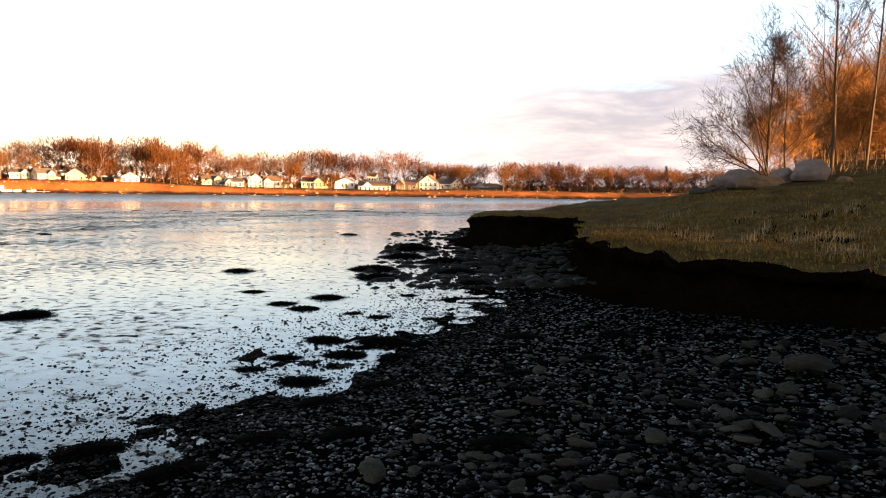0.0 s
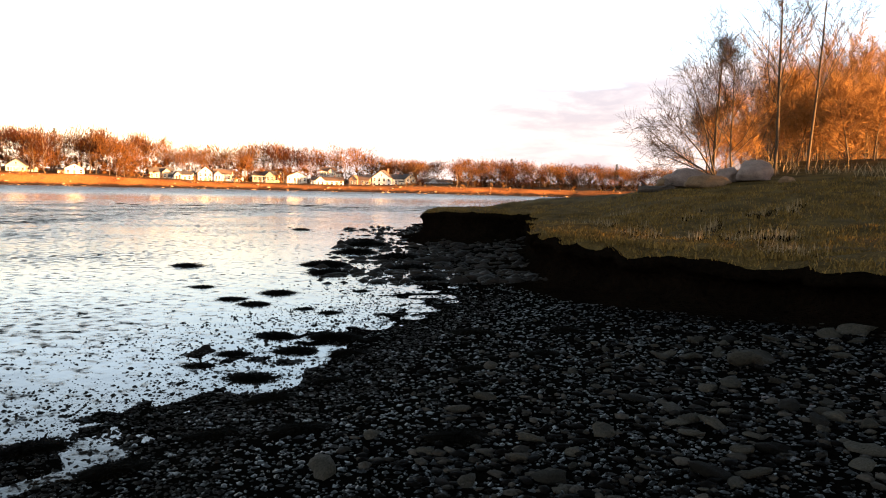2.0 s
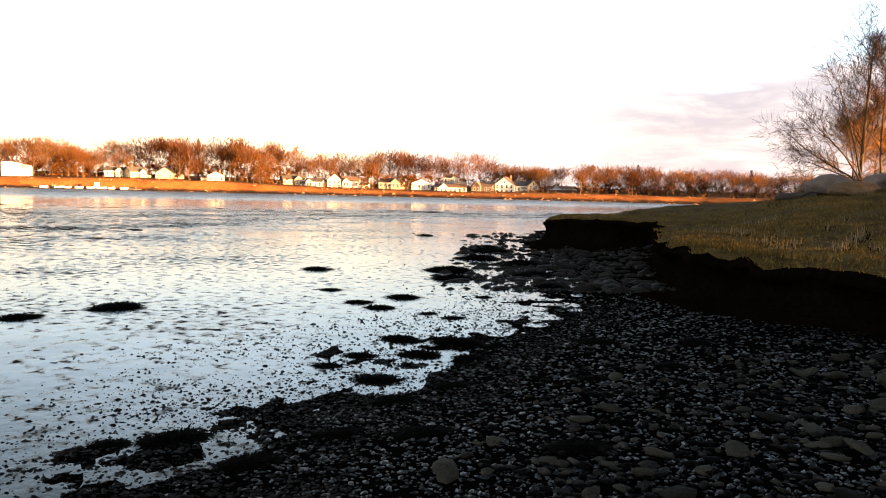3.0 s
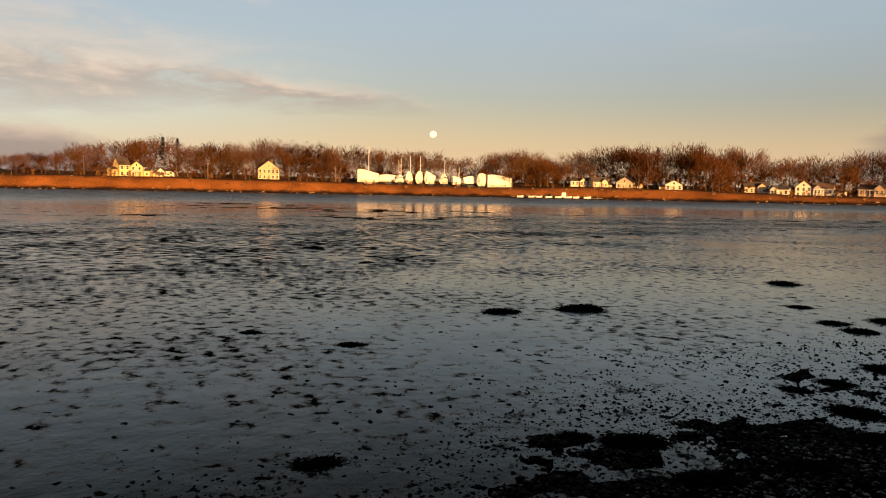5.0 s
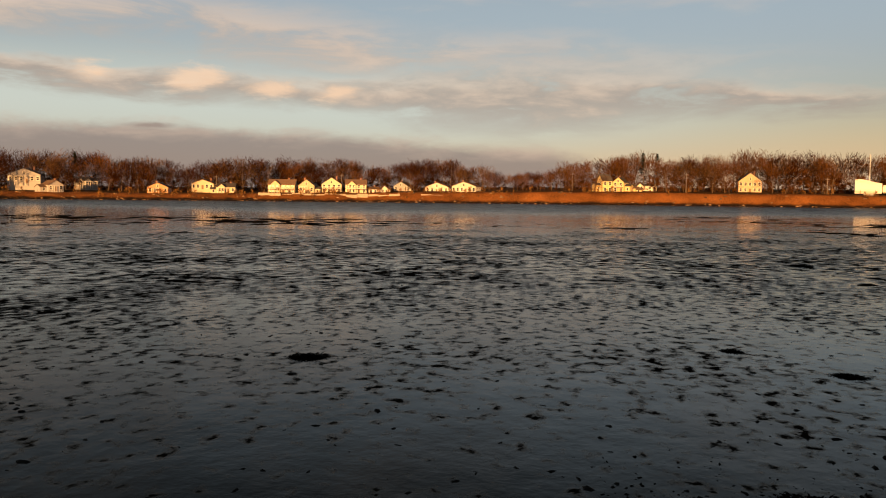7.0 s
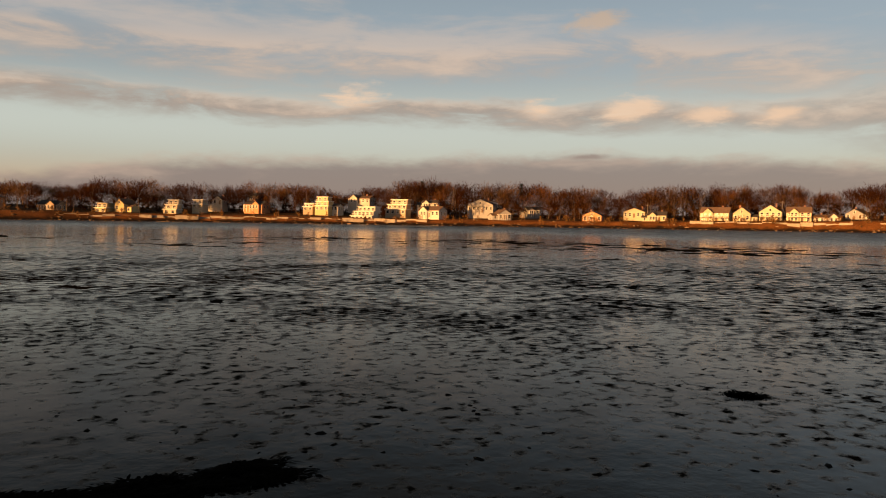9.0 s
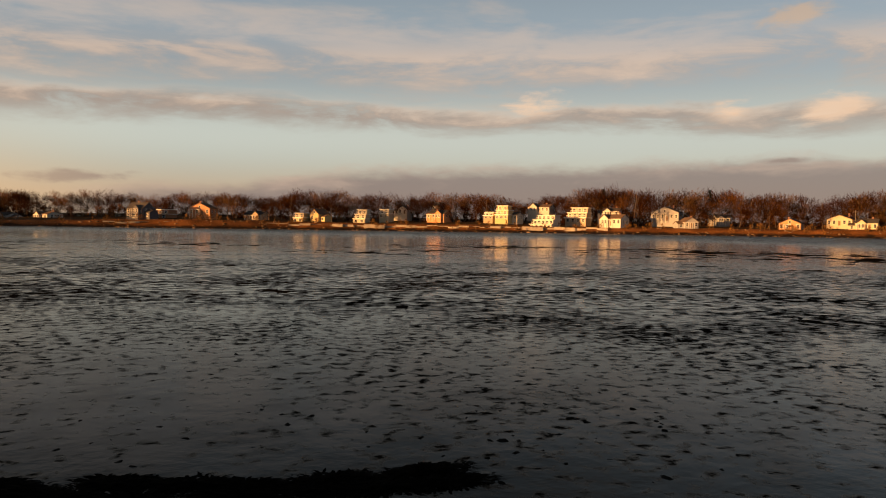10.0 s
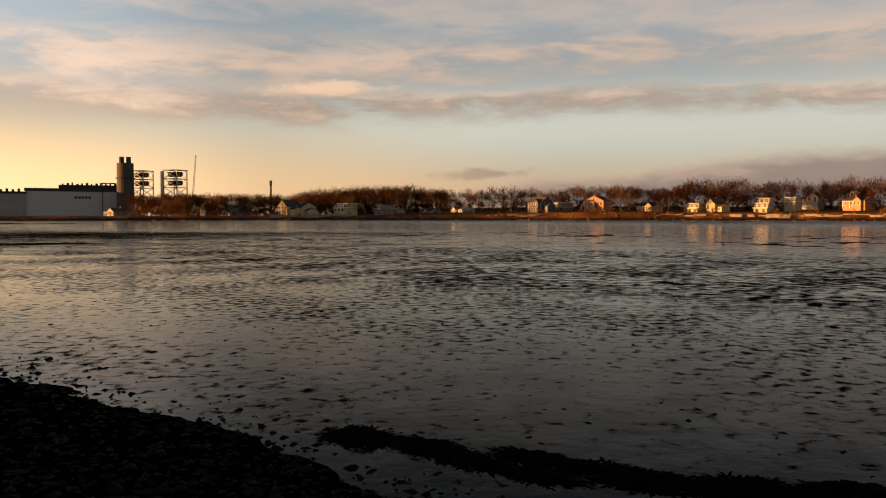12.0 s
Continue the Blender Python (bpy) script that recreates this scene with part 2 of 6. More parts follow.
# dark trees of the mix, and the shaded copy for side-lit stretches
TWIG_DARK_SHADED = material("dark_and_shaded_twigs", (0.026, 0.0095, 0.004), (0.070, 0.025, 0.010), 0.25, 0.9, 0, 3, 0.05)
TWIG_TAN = material("tan_bare_twigs", (0.085, 0.045, 0.018), (0.19, 0.105, 0.042), 0.25, 0.9, 0, 3, 0.05)
PINE = material("pine_needles", (0.018, 0.028, 0.012), (0.04, 0.055, 0.02), 0.5, 0.9, 0, 4, 0.05)


def let_through(m):
    """Half of the light passes through, as through fine twigs."""
    n, l = m.node_tree.nodes, m.node_tree.links
    bsdf, end = n["Principled BSDF"], n["Material Output"]
    thru, both = n.new("ShaderNodeBsdfTranslucent"), n.new("ShaderNodeMixShader")
    l.new(bsdf.inputs["Base Color"].links[0].from_socket, thru.inputs["Color"])
    l.new(bsdf.outputs[0], both.inputs[1])
    l.new(thru.outputs[0], both.inputs[2])
    l.new(both.outputs[0], end.inputs["Surface"])


for _t in (TWIG, TWIG_DARK_SHADED, TWIG_TAN):
    let_through(_t)

WATER = bpy.data.materials.new("wet_flat")
WATER.use_nodes = True
_n, _l = WATER.node_tree.nodes, WATER.node_tree.links
_b = _n["Principled BSDF"]
_g = _n.new("ShaderNodeNewGeometry")


def _noise(scale, detail, roughness):
    t = _n.new("ShaderNodeTexNoise")
    for key, v in (("Scale", scale), ("Detail", detail), ("Roughness", roughness)):
        t.inputs[key].default_value = v
    _l.new(_g.outputs["Position"], t.inputs["Vector"])
    return t.outputs["Fac"]


def _range(value, lo, hi, a, b):
    t = _n.new("ShaderNodeMapRange")
    for key, v in (("From Min", lo), ("From Max", hi), ("To Min", a), ("To Max", b)):
        t.inputs[key].default_value = v
    _l.new(value, t.inputs["Value"])
    return t.outputs[0]


_at = _n.new("ShaderNodeAttribute")
_at.attribute_name = "mud_share"
_sum = _n.new("ShaderNodeMath")
_sum.operation = "MULTIPLY_ADD"
_l.new(_noise(0.30, 4, 0.55), _sum.inputs[0])
_sum.inputs[1].default_value = 0.36
_mixn = _n.new("ShaderNodeMix")
_nr = _n.new("ShaderNodeAttribute")
_nr.attribute_name = "near_flat"
_l.new(_nr.outputs["Fac"], _mixn.inputs[0])
_l.new(_noise(2.8, 8, 0.66), _mixn.inputs[2])
_l.new(_noise(5.5, 6, 0.62), _mixn.inputs[3])
_l.new(_mixn.outputs[0], _sum.inputs[2])
_add = _n.new("ShaderNodeMath")
_add.operation = "ADD"
_l.new(_sum.outputs[0], _add.inputs[0])
_l.new(_at.outputs["Fac"], _add.inputs[1])
_wet = _add.outputs[0]
_fa = _n.new("ShaderNodeAttribute")
_fa.attribute_name = "film_sheen"
_soft = _n.new("ShaderNodeMath")
_soft.operation = "MULTIPLY"
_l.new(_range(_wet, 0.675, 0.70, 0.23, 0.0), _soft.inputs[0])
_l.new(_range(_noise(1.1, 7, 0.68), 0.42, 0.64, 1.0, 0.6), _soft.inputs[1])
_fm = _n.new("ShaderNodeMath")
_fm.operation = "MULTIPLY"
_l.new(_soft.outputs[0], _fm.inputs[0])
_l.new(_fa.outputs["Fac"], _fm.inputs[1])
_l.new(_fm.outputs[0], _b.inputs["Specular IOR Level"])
_rp = _n.new("ShaderNodeAttribute")
_rp.attribute_name = "ripple"
_rs = _n.new("ShaderNodeMath")
_rs.operation = "ADD"
_l.new(_range(_wet, 0.55, 0.74, 0.07, 0.5), _rs.inputs[0])
_l.new(_rp.outputs["Fac"], _rs.inputs[1])
_l.new(_rs.outputs[0], _b.inputs["Roughness"])
_m = _n.new("ShaderNodeMix")
_m.data_type = "RGBA"
_m.inputs[6].default_value, _m.inputs[7].default_value = (0.009, 0.0065, 0.0045, 1), (0.010, 0.0075, 0.0055, 1)
_l.new(_range(_wet, 0.62, 0.74, 0.0, 1.0), _m.inputs[0])
_l.new(_m.outputs[2], _b.inputs["Base Color"])
_b.inputs["IOR"].default_value = 1.333
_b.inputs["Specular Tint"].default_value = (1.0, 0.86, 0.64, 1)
_p = _n.new("ShaderNodeBump")
_p.inputs["Strength"].default_value, _p.inputs["Distance"].default_value = 0.5, 0.012
_l.new(_noise(3.0, 6, 0.6), _p.inputs["Height"])
_l.new(_p.outputs[0], _b.inputs["Normal"])


# ---- shared tools ----
def tri_mesh(name, verts, tris, mats, smooth=False, index=None):
    """A mesh from numpy arrays of vertices and of faces with one count of corners."""
    me = bpy.data.meshes.new(name)
    k = tris.shape[1]
    me.vertices.add(len(verts))
    me.vertices.foreach_set("co", np.ascontiguousarray(verts, dtype=np.float32).ravel())
    me.loops.add(len(tris) * k)
    me.loops.foreach_set("vertex_index", np.ascontiguousarray(tris, dtype=np.int32).ravel())
    me.polygons.add(len(tris))
    me.polygons.foreach_set("loop_start", np.arange(0, len(tris) * k, k, dtype=np.int32))
    for m in mats:
        me.materials.append(m)
    if index is not None:
        me.polygons.foreach_set("material_index", np.ascontiguousarray(index, dtype=np.int32))
    me.update(calc_edges=True)
    me.validate()
    if smooth:
        me.shade_smooth()
    return me


def part(name, bm, mat, parent, label=""):
    me = bpy.data.meshes.new(name)
    bm.to_mesh(me)
    bm.free()
    me.materials.append(mat)
    ob = new(name, me)
    ob.parent = parent
    return tagged(ob, label)


def box(bm, x0, x1, y0, y1, z0, z1):
    v = [bm.verts.new(c) for c in ((x0, y0, z0), (x1, y0, z0), (x1, y1, z0), (x0, y1, z0), (x0, y0, z1), (x1, y0, z1), (x1, y1, z1), (x0, y1, z1))]
    for f in ((3, 2, 1, 0), (4, 5, 6, 7), (0, 1, 5, 4), (1, 2, 6, 5), (2, 3, 7, 6), (3, 0, 4, 7)):
        bm.faces.new([v[i] for i in f])


def boxes(*dims):
    bm = bmesh.new()
    for d in dims:
        box(bm, *d)
    return bm


def tube(bm, a, b, ra, rb, sides=6):
    a, b = Vector(a), Vector(b)
    d = (b - a).normalized()
    u = d.orthogonal().normalized()
    w = d.cross(u)
    rings = [[bm.verts.new(p + (u * math.cos(2 * math.pi * i / sides) + w * math.sin(2 * math.pi * i / sides)) * r) for i in range(sides)] for p, r in ((a, ra), (b, rb))]
    for i in range(sides):
        j = (i + 1) % sides
        bm.faces.new((rings[0][i], rings[0][j], rings[1][j], rings[1][i]))
    bm.faces.new(rings[0][::-1])
    bm.faces.new(rings[1])


def empty(name, m):
    ob = new(name)
    ob.empty_display_size = 0.2
    ob.matrix_world = m
    return ob


def at_bearing(bearing, dist, z=0.0, turn=0.0):
    """A pose on the ground plan whose -y side faces the viewer's spot."""
    return pose(-dist * math.sin(radians(bearing)), dist * math.cos(radians(bearing)), z, 0, 0, bearing + turn)


def hash2(ix, iy, seed):
    h = (ix.astype(np.int64) * 374761393 + iy.astype(np.int64) * 668265263 + seed * 1442695041) & 0xFFFFFFFF
    h = ((h ^ (h >> 13)) * 1274126177) & 0xFFFFFFFF
    return ((h ^ (h >> 16)) & 0xFFFF) / 65535.0


def vnoise(x, y, seed=0):
    ix, iy = np.floor(x), np.floor(y)
    fx, fy = x - ix, y - iy
    fx, fy = fx * fx * (3 - 2 * fx), fy * fy * (3 - 2 * fy)
    a, b, c, d = (hash2(ix + i, iy + j, seed) for i, j in ((0, 0), (1, 0), (0, 1), (1, 1)))
    return (a * (1 - fx) + b * fx) * (1 - fy) + (c * (1 - fx) + d * fx) * fy


def fbm(x, y, scale, octaves=4, seed=0):
    s, amp, tot = 0, 1.0, 0.0
    for o in range(octaves):
        s = s + amp * vnoise(x * scale * 2 ** o + 17.3 * o, y * scale * 2 ** o + 5.1 * o, seed + o)
        tot += amp
        amp *= 0.5
    return s / tot


def smooth01(v):
    v = np.clip(v, 0, 1)
    return v * v * (3 - 2 * v)


# ---- lie of the land ----
def rounded(line, times=3):
    """Cut the corners of a line."""
    for _ in range(times):
        out = [line[0]]
        for (ax, ay), (bx, by) in zip(line[:-1], line[1:]):
            out += [(0.75 * ax + 0.25 * bx, 0.75 * ay + 0.25 * by), (0.25 * ax + 0.75 * bx, 0.25 * ay + 0.75 * by)]
        line = out + [line[-1]]
    return line


WATERLINE = [(60, 400), (20, 120), (-6, 60), (-19, 40), (-17.5, 29), (-12.0, 20.3), (-8.6, 15.0), (-5.9, 10.4), (-5.4, 7.4), (-5.1, 5.2), (-4.6, 3.5), (-4.4, 2.4),
             (-3.8, 1.3), (-3.1, 0), (-2.3, -1.8), (-1.2, -3.4), (-0.3, -4.3), (0.3, -5.2), (0.9, -5.7), (1.8, -6.6), (3.0, -7.5),
             (4.2, -8.2), (8, -11), (20, -22), (60, -70), (300, -420)]
BANKLINE = [(75, 400), (32, 120), (2, 62), (-12, 42), (-14.5, 31), (-12.3, 22.4), (-10.6, 20.6), (-9.0, 20.6), (-7.9, 22.0), (-6.9, 19.0), (-6.2, 16.5), (-5.3, 14.1),
            (-3.9, 11.8), (-2.6, 10.6), (-0.9, 9.6), (0.6, 8.5), (2.6, 7.1), (5.0, 4.8), (7, 0), (8.6, -4), (12, -8), (24, -18), (64, -64), (310, -410)]
WATERLINE, BANKLINE = rounded(WATERLINE, 2), rounded(BANKLINE, 2)
SHORE_R = 352.0
RISE_AZ = [0, 13, 27, 35, 45, 52, 59, 66, 75, 82, 91, 102, 112, 124, 132, 139, 145, 155, 166, 178, 190, 205, 360]
RISE_Z = [3, 3, 3.3, 2.4, 3.0, 4.6, 5.0, 3.9, 5.0, 5.4, 5.8, 5.0, 3.8, 2.8, 3.0, 2.6, 3.4, 3.2, 3.8, 2.4, 1.8, 1.8, 3]


def signed(x, y, line):
    """Distance from a line, positive on its landward side."""
    best, sign = np.full(x.shape, 1e18), np.ones(x.shape)
    for (ax, ay), (bx, by) in zip(line[:-1], line[1:]):
        dx, dy = bx - ax, by - ay
        t = np.clip(((x - ax) * dx + (y - ay) * dy) / (dx * dx + dy * dy), 0, 1)
        ex, ey = x - ax - t * dx, y - ay - t * dy
        d = ex * ex + ey * ey
        near = d < best
        best = np.where(near, d, best)
        sign = np.where(near, np.sign(dx * ey - dy * ex), sign)
    return np.sqrt(best) * sign


def ground(x, y):
    """Height of the ground, with the distances inland from the waterline and from the bank's edge."""
    r = np.hypot(x, y)
    az = np.degrees(np.arctan2(-x, y)) % 360
    wob = (fbm(x, y, 0.55, 3, 5) - 0.5) * 0.9
    s, b = signed(x, y, WATERLINE) + wob * 0.8, signed(x, y, BANKLINE) + wob * 0.6
    belt = smooth01((-s - 5) / 9) * (1 - smooth01((-s - 28) / 60))
    rough = sum(0.66 ** o * (vnoise(x * 0.9 * 2.1 ** o + 9.1 * o, y * 0.9 * 2.1 ** o, 11 + o) - 0.5) for o in range(5))
    mud = -0.037 + 0.014 * belt + 0.040 * rough + 0.030 * (fbm(x, y, 0.13, 3, 3) - 0.5)
    mud = mud + np.where(r > 45, 0.10 * np.clip(fbm(x, y, 0.022, 3, 63) - 0.47, 0, 1), 0)
    beach = np.where(s > 0, np.minimum(0.085 * np.maximum(s - 1.0 * smooth01((y + 1) / 3), 0), 0.42), 0.0) + (0.022 + 0.015 * smooth01(1 - s / 2)) * (fbm(x, y, 1.6, 4, 8) - 0.46) + 0.05 * (1 - smooth01(np.abs(s) / 2.2)) * (fbm(x, y, 4.5, 3, 19) - 0.5)
    near = mud * (1 - smooth01((s + 1.4) / 2.2)) + beach * smooth01((s + 1.4) / 2.2)
    # the 0.085 term is an unseen hill, added to shade the beach
    top = 0.82 + 0.062 * np.clip(b, 0, 30) + 0.085 * np.clip(b - 14, 0, 34) * smooth01((x - 4) / 12) * (1 - smooth01((y - 6) / 12)) + 0.16 * (fbm(x, y, 0.5, 4, 21) - 0.5) + 0.17 * (fbm(x, y, 2.4, 3, 27) - 0.5) + 0.25 * (fbm(x, y, 0.12, 2, 23) - 0.5) * smooth01(b / 5)
    top = top + smooth01((y - 13) / 11) * smooth01((x + 14) / 7) * smooth01(b / 3.5) * (0.36 + 0.30 * smooth01((x + 8) / 5) + 0.07 * np.clip(y - 22, 0, 14) * smooth01((x + 7) / 5)) * (1 - smooth01((y - 60) / 40))
    top = np.minimum(top - 0.30 * smooth01((y - 15) / 5) * (1 - smooth01(b / 2.0)), 9.0)
    near = near + (top - near) * smooth01((b - 0.30) / 0.25)
    rise = np.interp(az, RISE_AZ, RISE_Z)
    edge = SHORE_R + 14 * (fbm(np.cos(np.radians(az)) * 8 + 20, np.sin(np.radians(az)) * 8 + 20, 1.0, 3, 31) - 0.5)
    f = r - edge
    flat_ = 1 - 0.92 * smooth01((az - 176) / 12) * (az < 300)
    far = np.where(f < 16, rise * smooth01(f / 14) ** 0.9, rise + flat_ * (0.042 * np.clip(f - 16, 0, 100) + 0.012 * np.clip(f - 136, 0, 600))) + 0.9 * (fbm(x, y, 0.12, 4, 41) - 0.5) * smooth01(f / 8)
    seen = (az > 345) | (az < 215)
    z = np.where((f > 0) & seen & (b < 0), np.maximum(far, 0.02), near)
    return z, s, b, f


def ground_z(x, y):
    return float(ground(np.array([float(x)]), np.array([float(y)]))[0][0])


def build_ground():
    az = np.radians(np.concatenate([np.arange(8, 212, 0.40), np.arange(212, 368, 1.5)]))
    rr = [0.5]
    while rr[-1] < 4200:
        rr.append(rr[-1] + 1.2 if 338 < rr[-1] < 386 else rr[-1] * (1.0205 if rr[-1] < 338 else 1.05))
    rr = np.array(rr)
    A, Rg = np.meshgrid(az, rr)
    x, y = (-Rg * np.sin(A)).ravel(), (Rg * np.cos(A)).ravel()
    z, s, b, f = ground(x, y)
    n, k = len(az), len(rr)
    i, j = np.meshgrid(np.arange(n), np.arange(k - 1))
    i2 = (i + 1) % n
    quads = np.stack([(j * n + i2), (j * n + i), ((j + 1) * n + i), ((j + 1) * n + i2)], -1).reshape(-1, 4)
    c = quads[:, 0]
    far = f[c] > 0
    # peat colour runs 0.9 m out over the beach, painting the bank's shade
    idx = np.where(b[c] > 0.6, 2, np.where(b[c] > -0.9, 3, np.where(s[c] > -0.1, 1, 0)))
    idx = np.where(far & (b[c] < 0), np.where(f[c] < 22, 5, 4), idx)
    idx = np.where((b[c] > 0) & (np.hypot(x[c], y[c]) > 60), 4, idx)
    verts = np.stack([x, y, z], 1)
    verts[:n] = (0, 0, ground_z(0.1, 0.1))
    me = tri_mesh("ground", verts, quads, [MUD, GRAVEL, TURF, PEAT_SHADE, LAND, SHORE], True, idx)
    sheet = tagged(new("ground", me), "tidal mudflat, dark gravel beach and turf-topped shore bank", "ground", kind="structure")
    # water film over the flat
    n = 120
    ring = [1.0]
    while ring[-1] < SHORE_R + 12:
        ring.append(min(ring[-1] * 1.09, SHORE_R + 12))
    k = len(ring)
    A, Rg = np.meshgrid(np.arange(n) * 2 * math.pi / n, np.array(ring))
    x, y = (-Rg * np.sin(A)).ravel(), (Rg * np.cos(A)).ravel()
    i, j = np.meshgrid(np.arange(n), np.arange(k - 1))
    i2 = (i + 1) % n
    quads = np.stack([(j * n + i2), (j * n + i), ((j + 1) * n + i), ((j + 1) * n + i2)], -1).reshape(-1, 4)
    x[:n], y[:n] = 0, 0
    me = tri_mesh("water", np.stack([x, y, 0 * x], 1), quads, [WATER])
    s = -signed(x, y, WATERLINE)
    share = np.interp(s, [-5, 2, 6, 9, 14, 26, 36, 52, 90, 150, 400], [-0.13, -0.11, -0.088, -0.05, -0.018, -0.018, -0.09, -0.14, -0.13, -0.08, -0.06])
    az = np.degrees(np.arctan2(-x, y)) % 360
    share = share + 0.15 * np.exp(-((np.hypot(x, y) - 76) / 15) ** 2) * smooth01((az - 166) / 16)
    share = share - 0.02 * ((1 - smooth01((az - 60) / 20))) * (1 - smooth01((s - 9) / 8))
    me.attributes.new("mud_share", "FLOAT", "POINT").data.foreach_set("value", share.astype(np.float32))
    me.attributes.new("near_flat", "FLOAT", "POINT").data.foreach_set("value", (1 - smooth01((s - 6) / 9)).astype(np.float32))
    # sheen put in by hand: reflection strength rises and falls with the bearing
    film_sheen = 1 + 1.6 * (1 - smooth01((az - 48) / 20)) - 0.78 * smooth01((az - 82) / 60) * (1 - smooth01((az - 188) / 20)) * (1 - smooth01((s - 7) / 22))
    me.attributes.new("film_sheen", "FLOAT", "POINT").data.foreach_set("value", film_sheen.astype(np.float32))
    wind = np.interp(s / (1 + 0.8 * smooth01((az - 112) / 25)), [55, 75, 105, 400], [0.0, 0.05, 0.20, 0.26])
    me.attributes.new("ripple", "FLOAT", "POINT").data.foreach_set("value", wind.astype(np.float32))
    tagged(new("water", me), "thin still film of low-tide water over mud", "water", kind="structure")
    return sheet


GROUND = build_ground()


# ---- trees ----
def branch_tree(rng, height, levels, spread=0.55, start=0.25, kids=(5, 4, 3), twigs=0, twig_len=0.6, twig_w=0.02, trunk_r=None, sides=3, lean=0.06, slim=0.65, up=0.25, seg=5, flat_twig=False, thin=0.42, wig=0.10):
    """Vertices and triangles of a bare tree: the wood (trunk and limbs) and the twigs."""
    wv, wf, tv, tf = [], [], [], []

    def limb(pts, radii, k):
        base = len(wv)
        d = pts[-1] - pts[0]
        d = d / (np.linalg.norm(d) + 1e-9)
        u = np.cross(d, (0.0, 1.0, 0.1) if abs(d[1]) < 0.8 else (1.0, 0.0, 0.1))
        u /= np.linalg.norm(u)
        w = np.cross(d, u)
        for p, r in zip(pts, radii):
            for q in range(k):
                a = 2 * math.pi * q / k
                wv.append(tuple(p + (u * math.cos(a) + w * math.sin(a)) * r))
        for s in range(len(pts) - 1):
            for q in range(k):
                a, b = base + s * k + q, base + s * k + (q + 1) % k
                wf.append((a, b, b + k))
                wf.append((a, b + k, a + k))

    def twig(p, d, ln, w):
        d = np.array(d) + rng.normal(0, 0.45, 3)
        d /= np.linalg.norm(d)
        sidev = np.cross(d, rng.normal(0, 1, 3))
        sidev /= np.linalg.norm(sidev) + 1e-6
        b = len(tv)
        m = p + d * ln * 0.5 + rng.normal(0, 0.006, 3)
        if flat_twig:
            tv.extend([tuple(p - sidev * w), tuple(p + sidev * w), tuple(p + d * ln)])
            tf.append((b, b + 1, b + 2))
            return
        tv.extend([tuple(p - sidev * w), tuple(p + sidev * w), tuple(m + sidev * w * 0.6), tuple(p + d * ln)])
        tf.extend([(b, b + 1, b + 2), (b, b + 2, b + 3)])

    def grow(p, d, ln, r, level):
        k = max(2, seg - level)
        pts, radii = [p], [r]
        dd = np.array(d, float)
        for s in range(k):
            dd = dd + rng.normal(0, wig + 0.05 * level, 3) + np.array([0, 0, up * 0.25 if level else 0.02])
            dd /= np.linalg.norm(dd)
            pts.append(pts[-1] + dd * ln / k)
            radii.append(r * (1 - (s + 1) / k * slim))
        limb(pts, radii, max(3, sides - level))
        if level < levels:
            n = kids[min(level, len(kids) - 1)]
            for q in range(n):
                u = start + (1 - start) * (q + rng.random() * 0.8) / n if level == 0 else 0.25 + 0.7 * (q + rng.random()) / n
                u = min(u, 0.98)
                s = min(int(u * k), k - 1)
                pp = pts[s] + (pts[s + 1] - pts[s]) * (u * k - s)
                a = rng.random() * 2 * math.pi
                out = np.array([math.cos(a), math.sin(a), 0.35 + up])
                nd = np.array(dd) * (1 - spread) + out * spread
                nd /= np.linalg.norm(nd)
                fall = (1.15 - 0.65 * u) if level == 0 else 0.75
                grow(pp, nd, ln * (0.5 if level == 0 else 0.58) * fall * rng.uniform(0.8, 1.2), r * (1 - u * slim) * thin, level + 1)
        for q in range(twigs if level else twigs // 2):
            s = rng.integers(1, k + 1) if level else k
            twig(pts[s] + rng.normal(0, 0.05, 3), dd, twig_len * rng.uniform(0.6, 1.5), twig_w)

    grow(np.zeros(3), (rng.normal(0, lean), rng.normal(0, lean), 1), height * 0.82, trunk_r or height * 0.018, 0)
    a = (np.array(wv), np.array(wf), np.array(tv) if tv else np.zeros((0, 3)), np.array(tf) if tf else np.zeros((0, 3), int))
    k = height / max(a[0][:, 2].max(), a[2][:, 2].max() if len(a[2]) else 0)
    return a[0] * k, a[1], a[2] * k, a[3]


def conifer(rng, height):
    wv, wf, tv, tf = branch_tree(rng, height, 0, twigs=0, trunk_r=height * 0.014, sides=4, lean=0.01, slim=0.95)
    tv, tf = [], []
    for q in range(420):
        u = 0.12 + 0.88 * rng.random() ** 0.8
        rad = height * 0.19 * (1 - u) ** 0.8 + 0.15
        a = rng.random() * 6.283
        p = np.array([0, 0, u * height])
        d = np.array([math.cos(a), math.sin(a), -0.15])
        o = p + d * rad * rng.uniform(0.3, 1.0)
        sv = np.array([-math.sin(a), math.cos(a), 0]) * height * 0.03
        b = len(tv)
        tv += [tuple(p + d * rad * 0.1 + rng.normal(0, 0.05, 3)), tuple(o + sv), tuple(o - sv), tuple(o + d * 0.5 + (0, 0, 0.2))]
        tf += [(b, b + 1, b + 2), (b + 1, b + 3, b + 2)]
    return wv, wf, np.array(tv), np.array(tf)


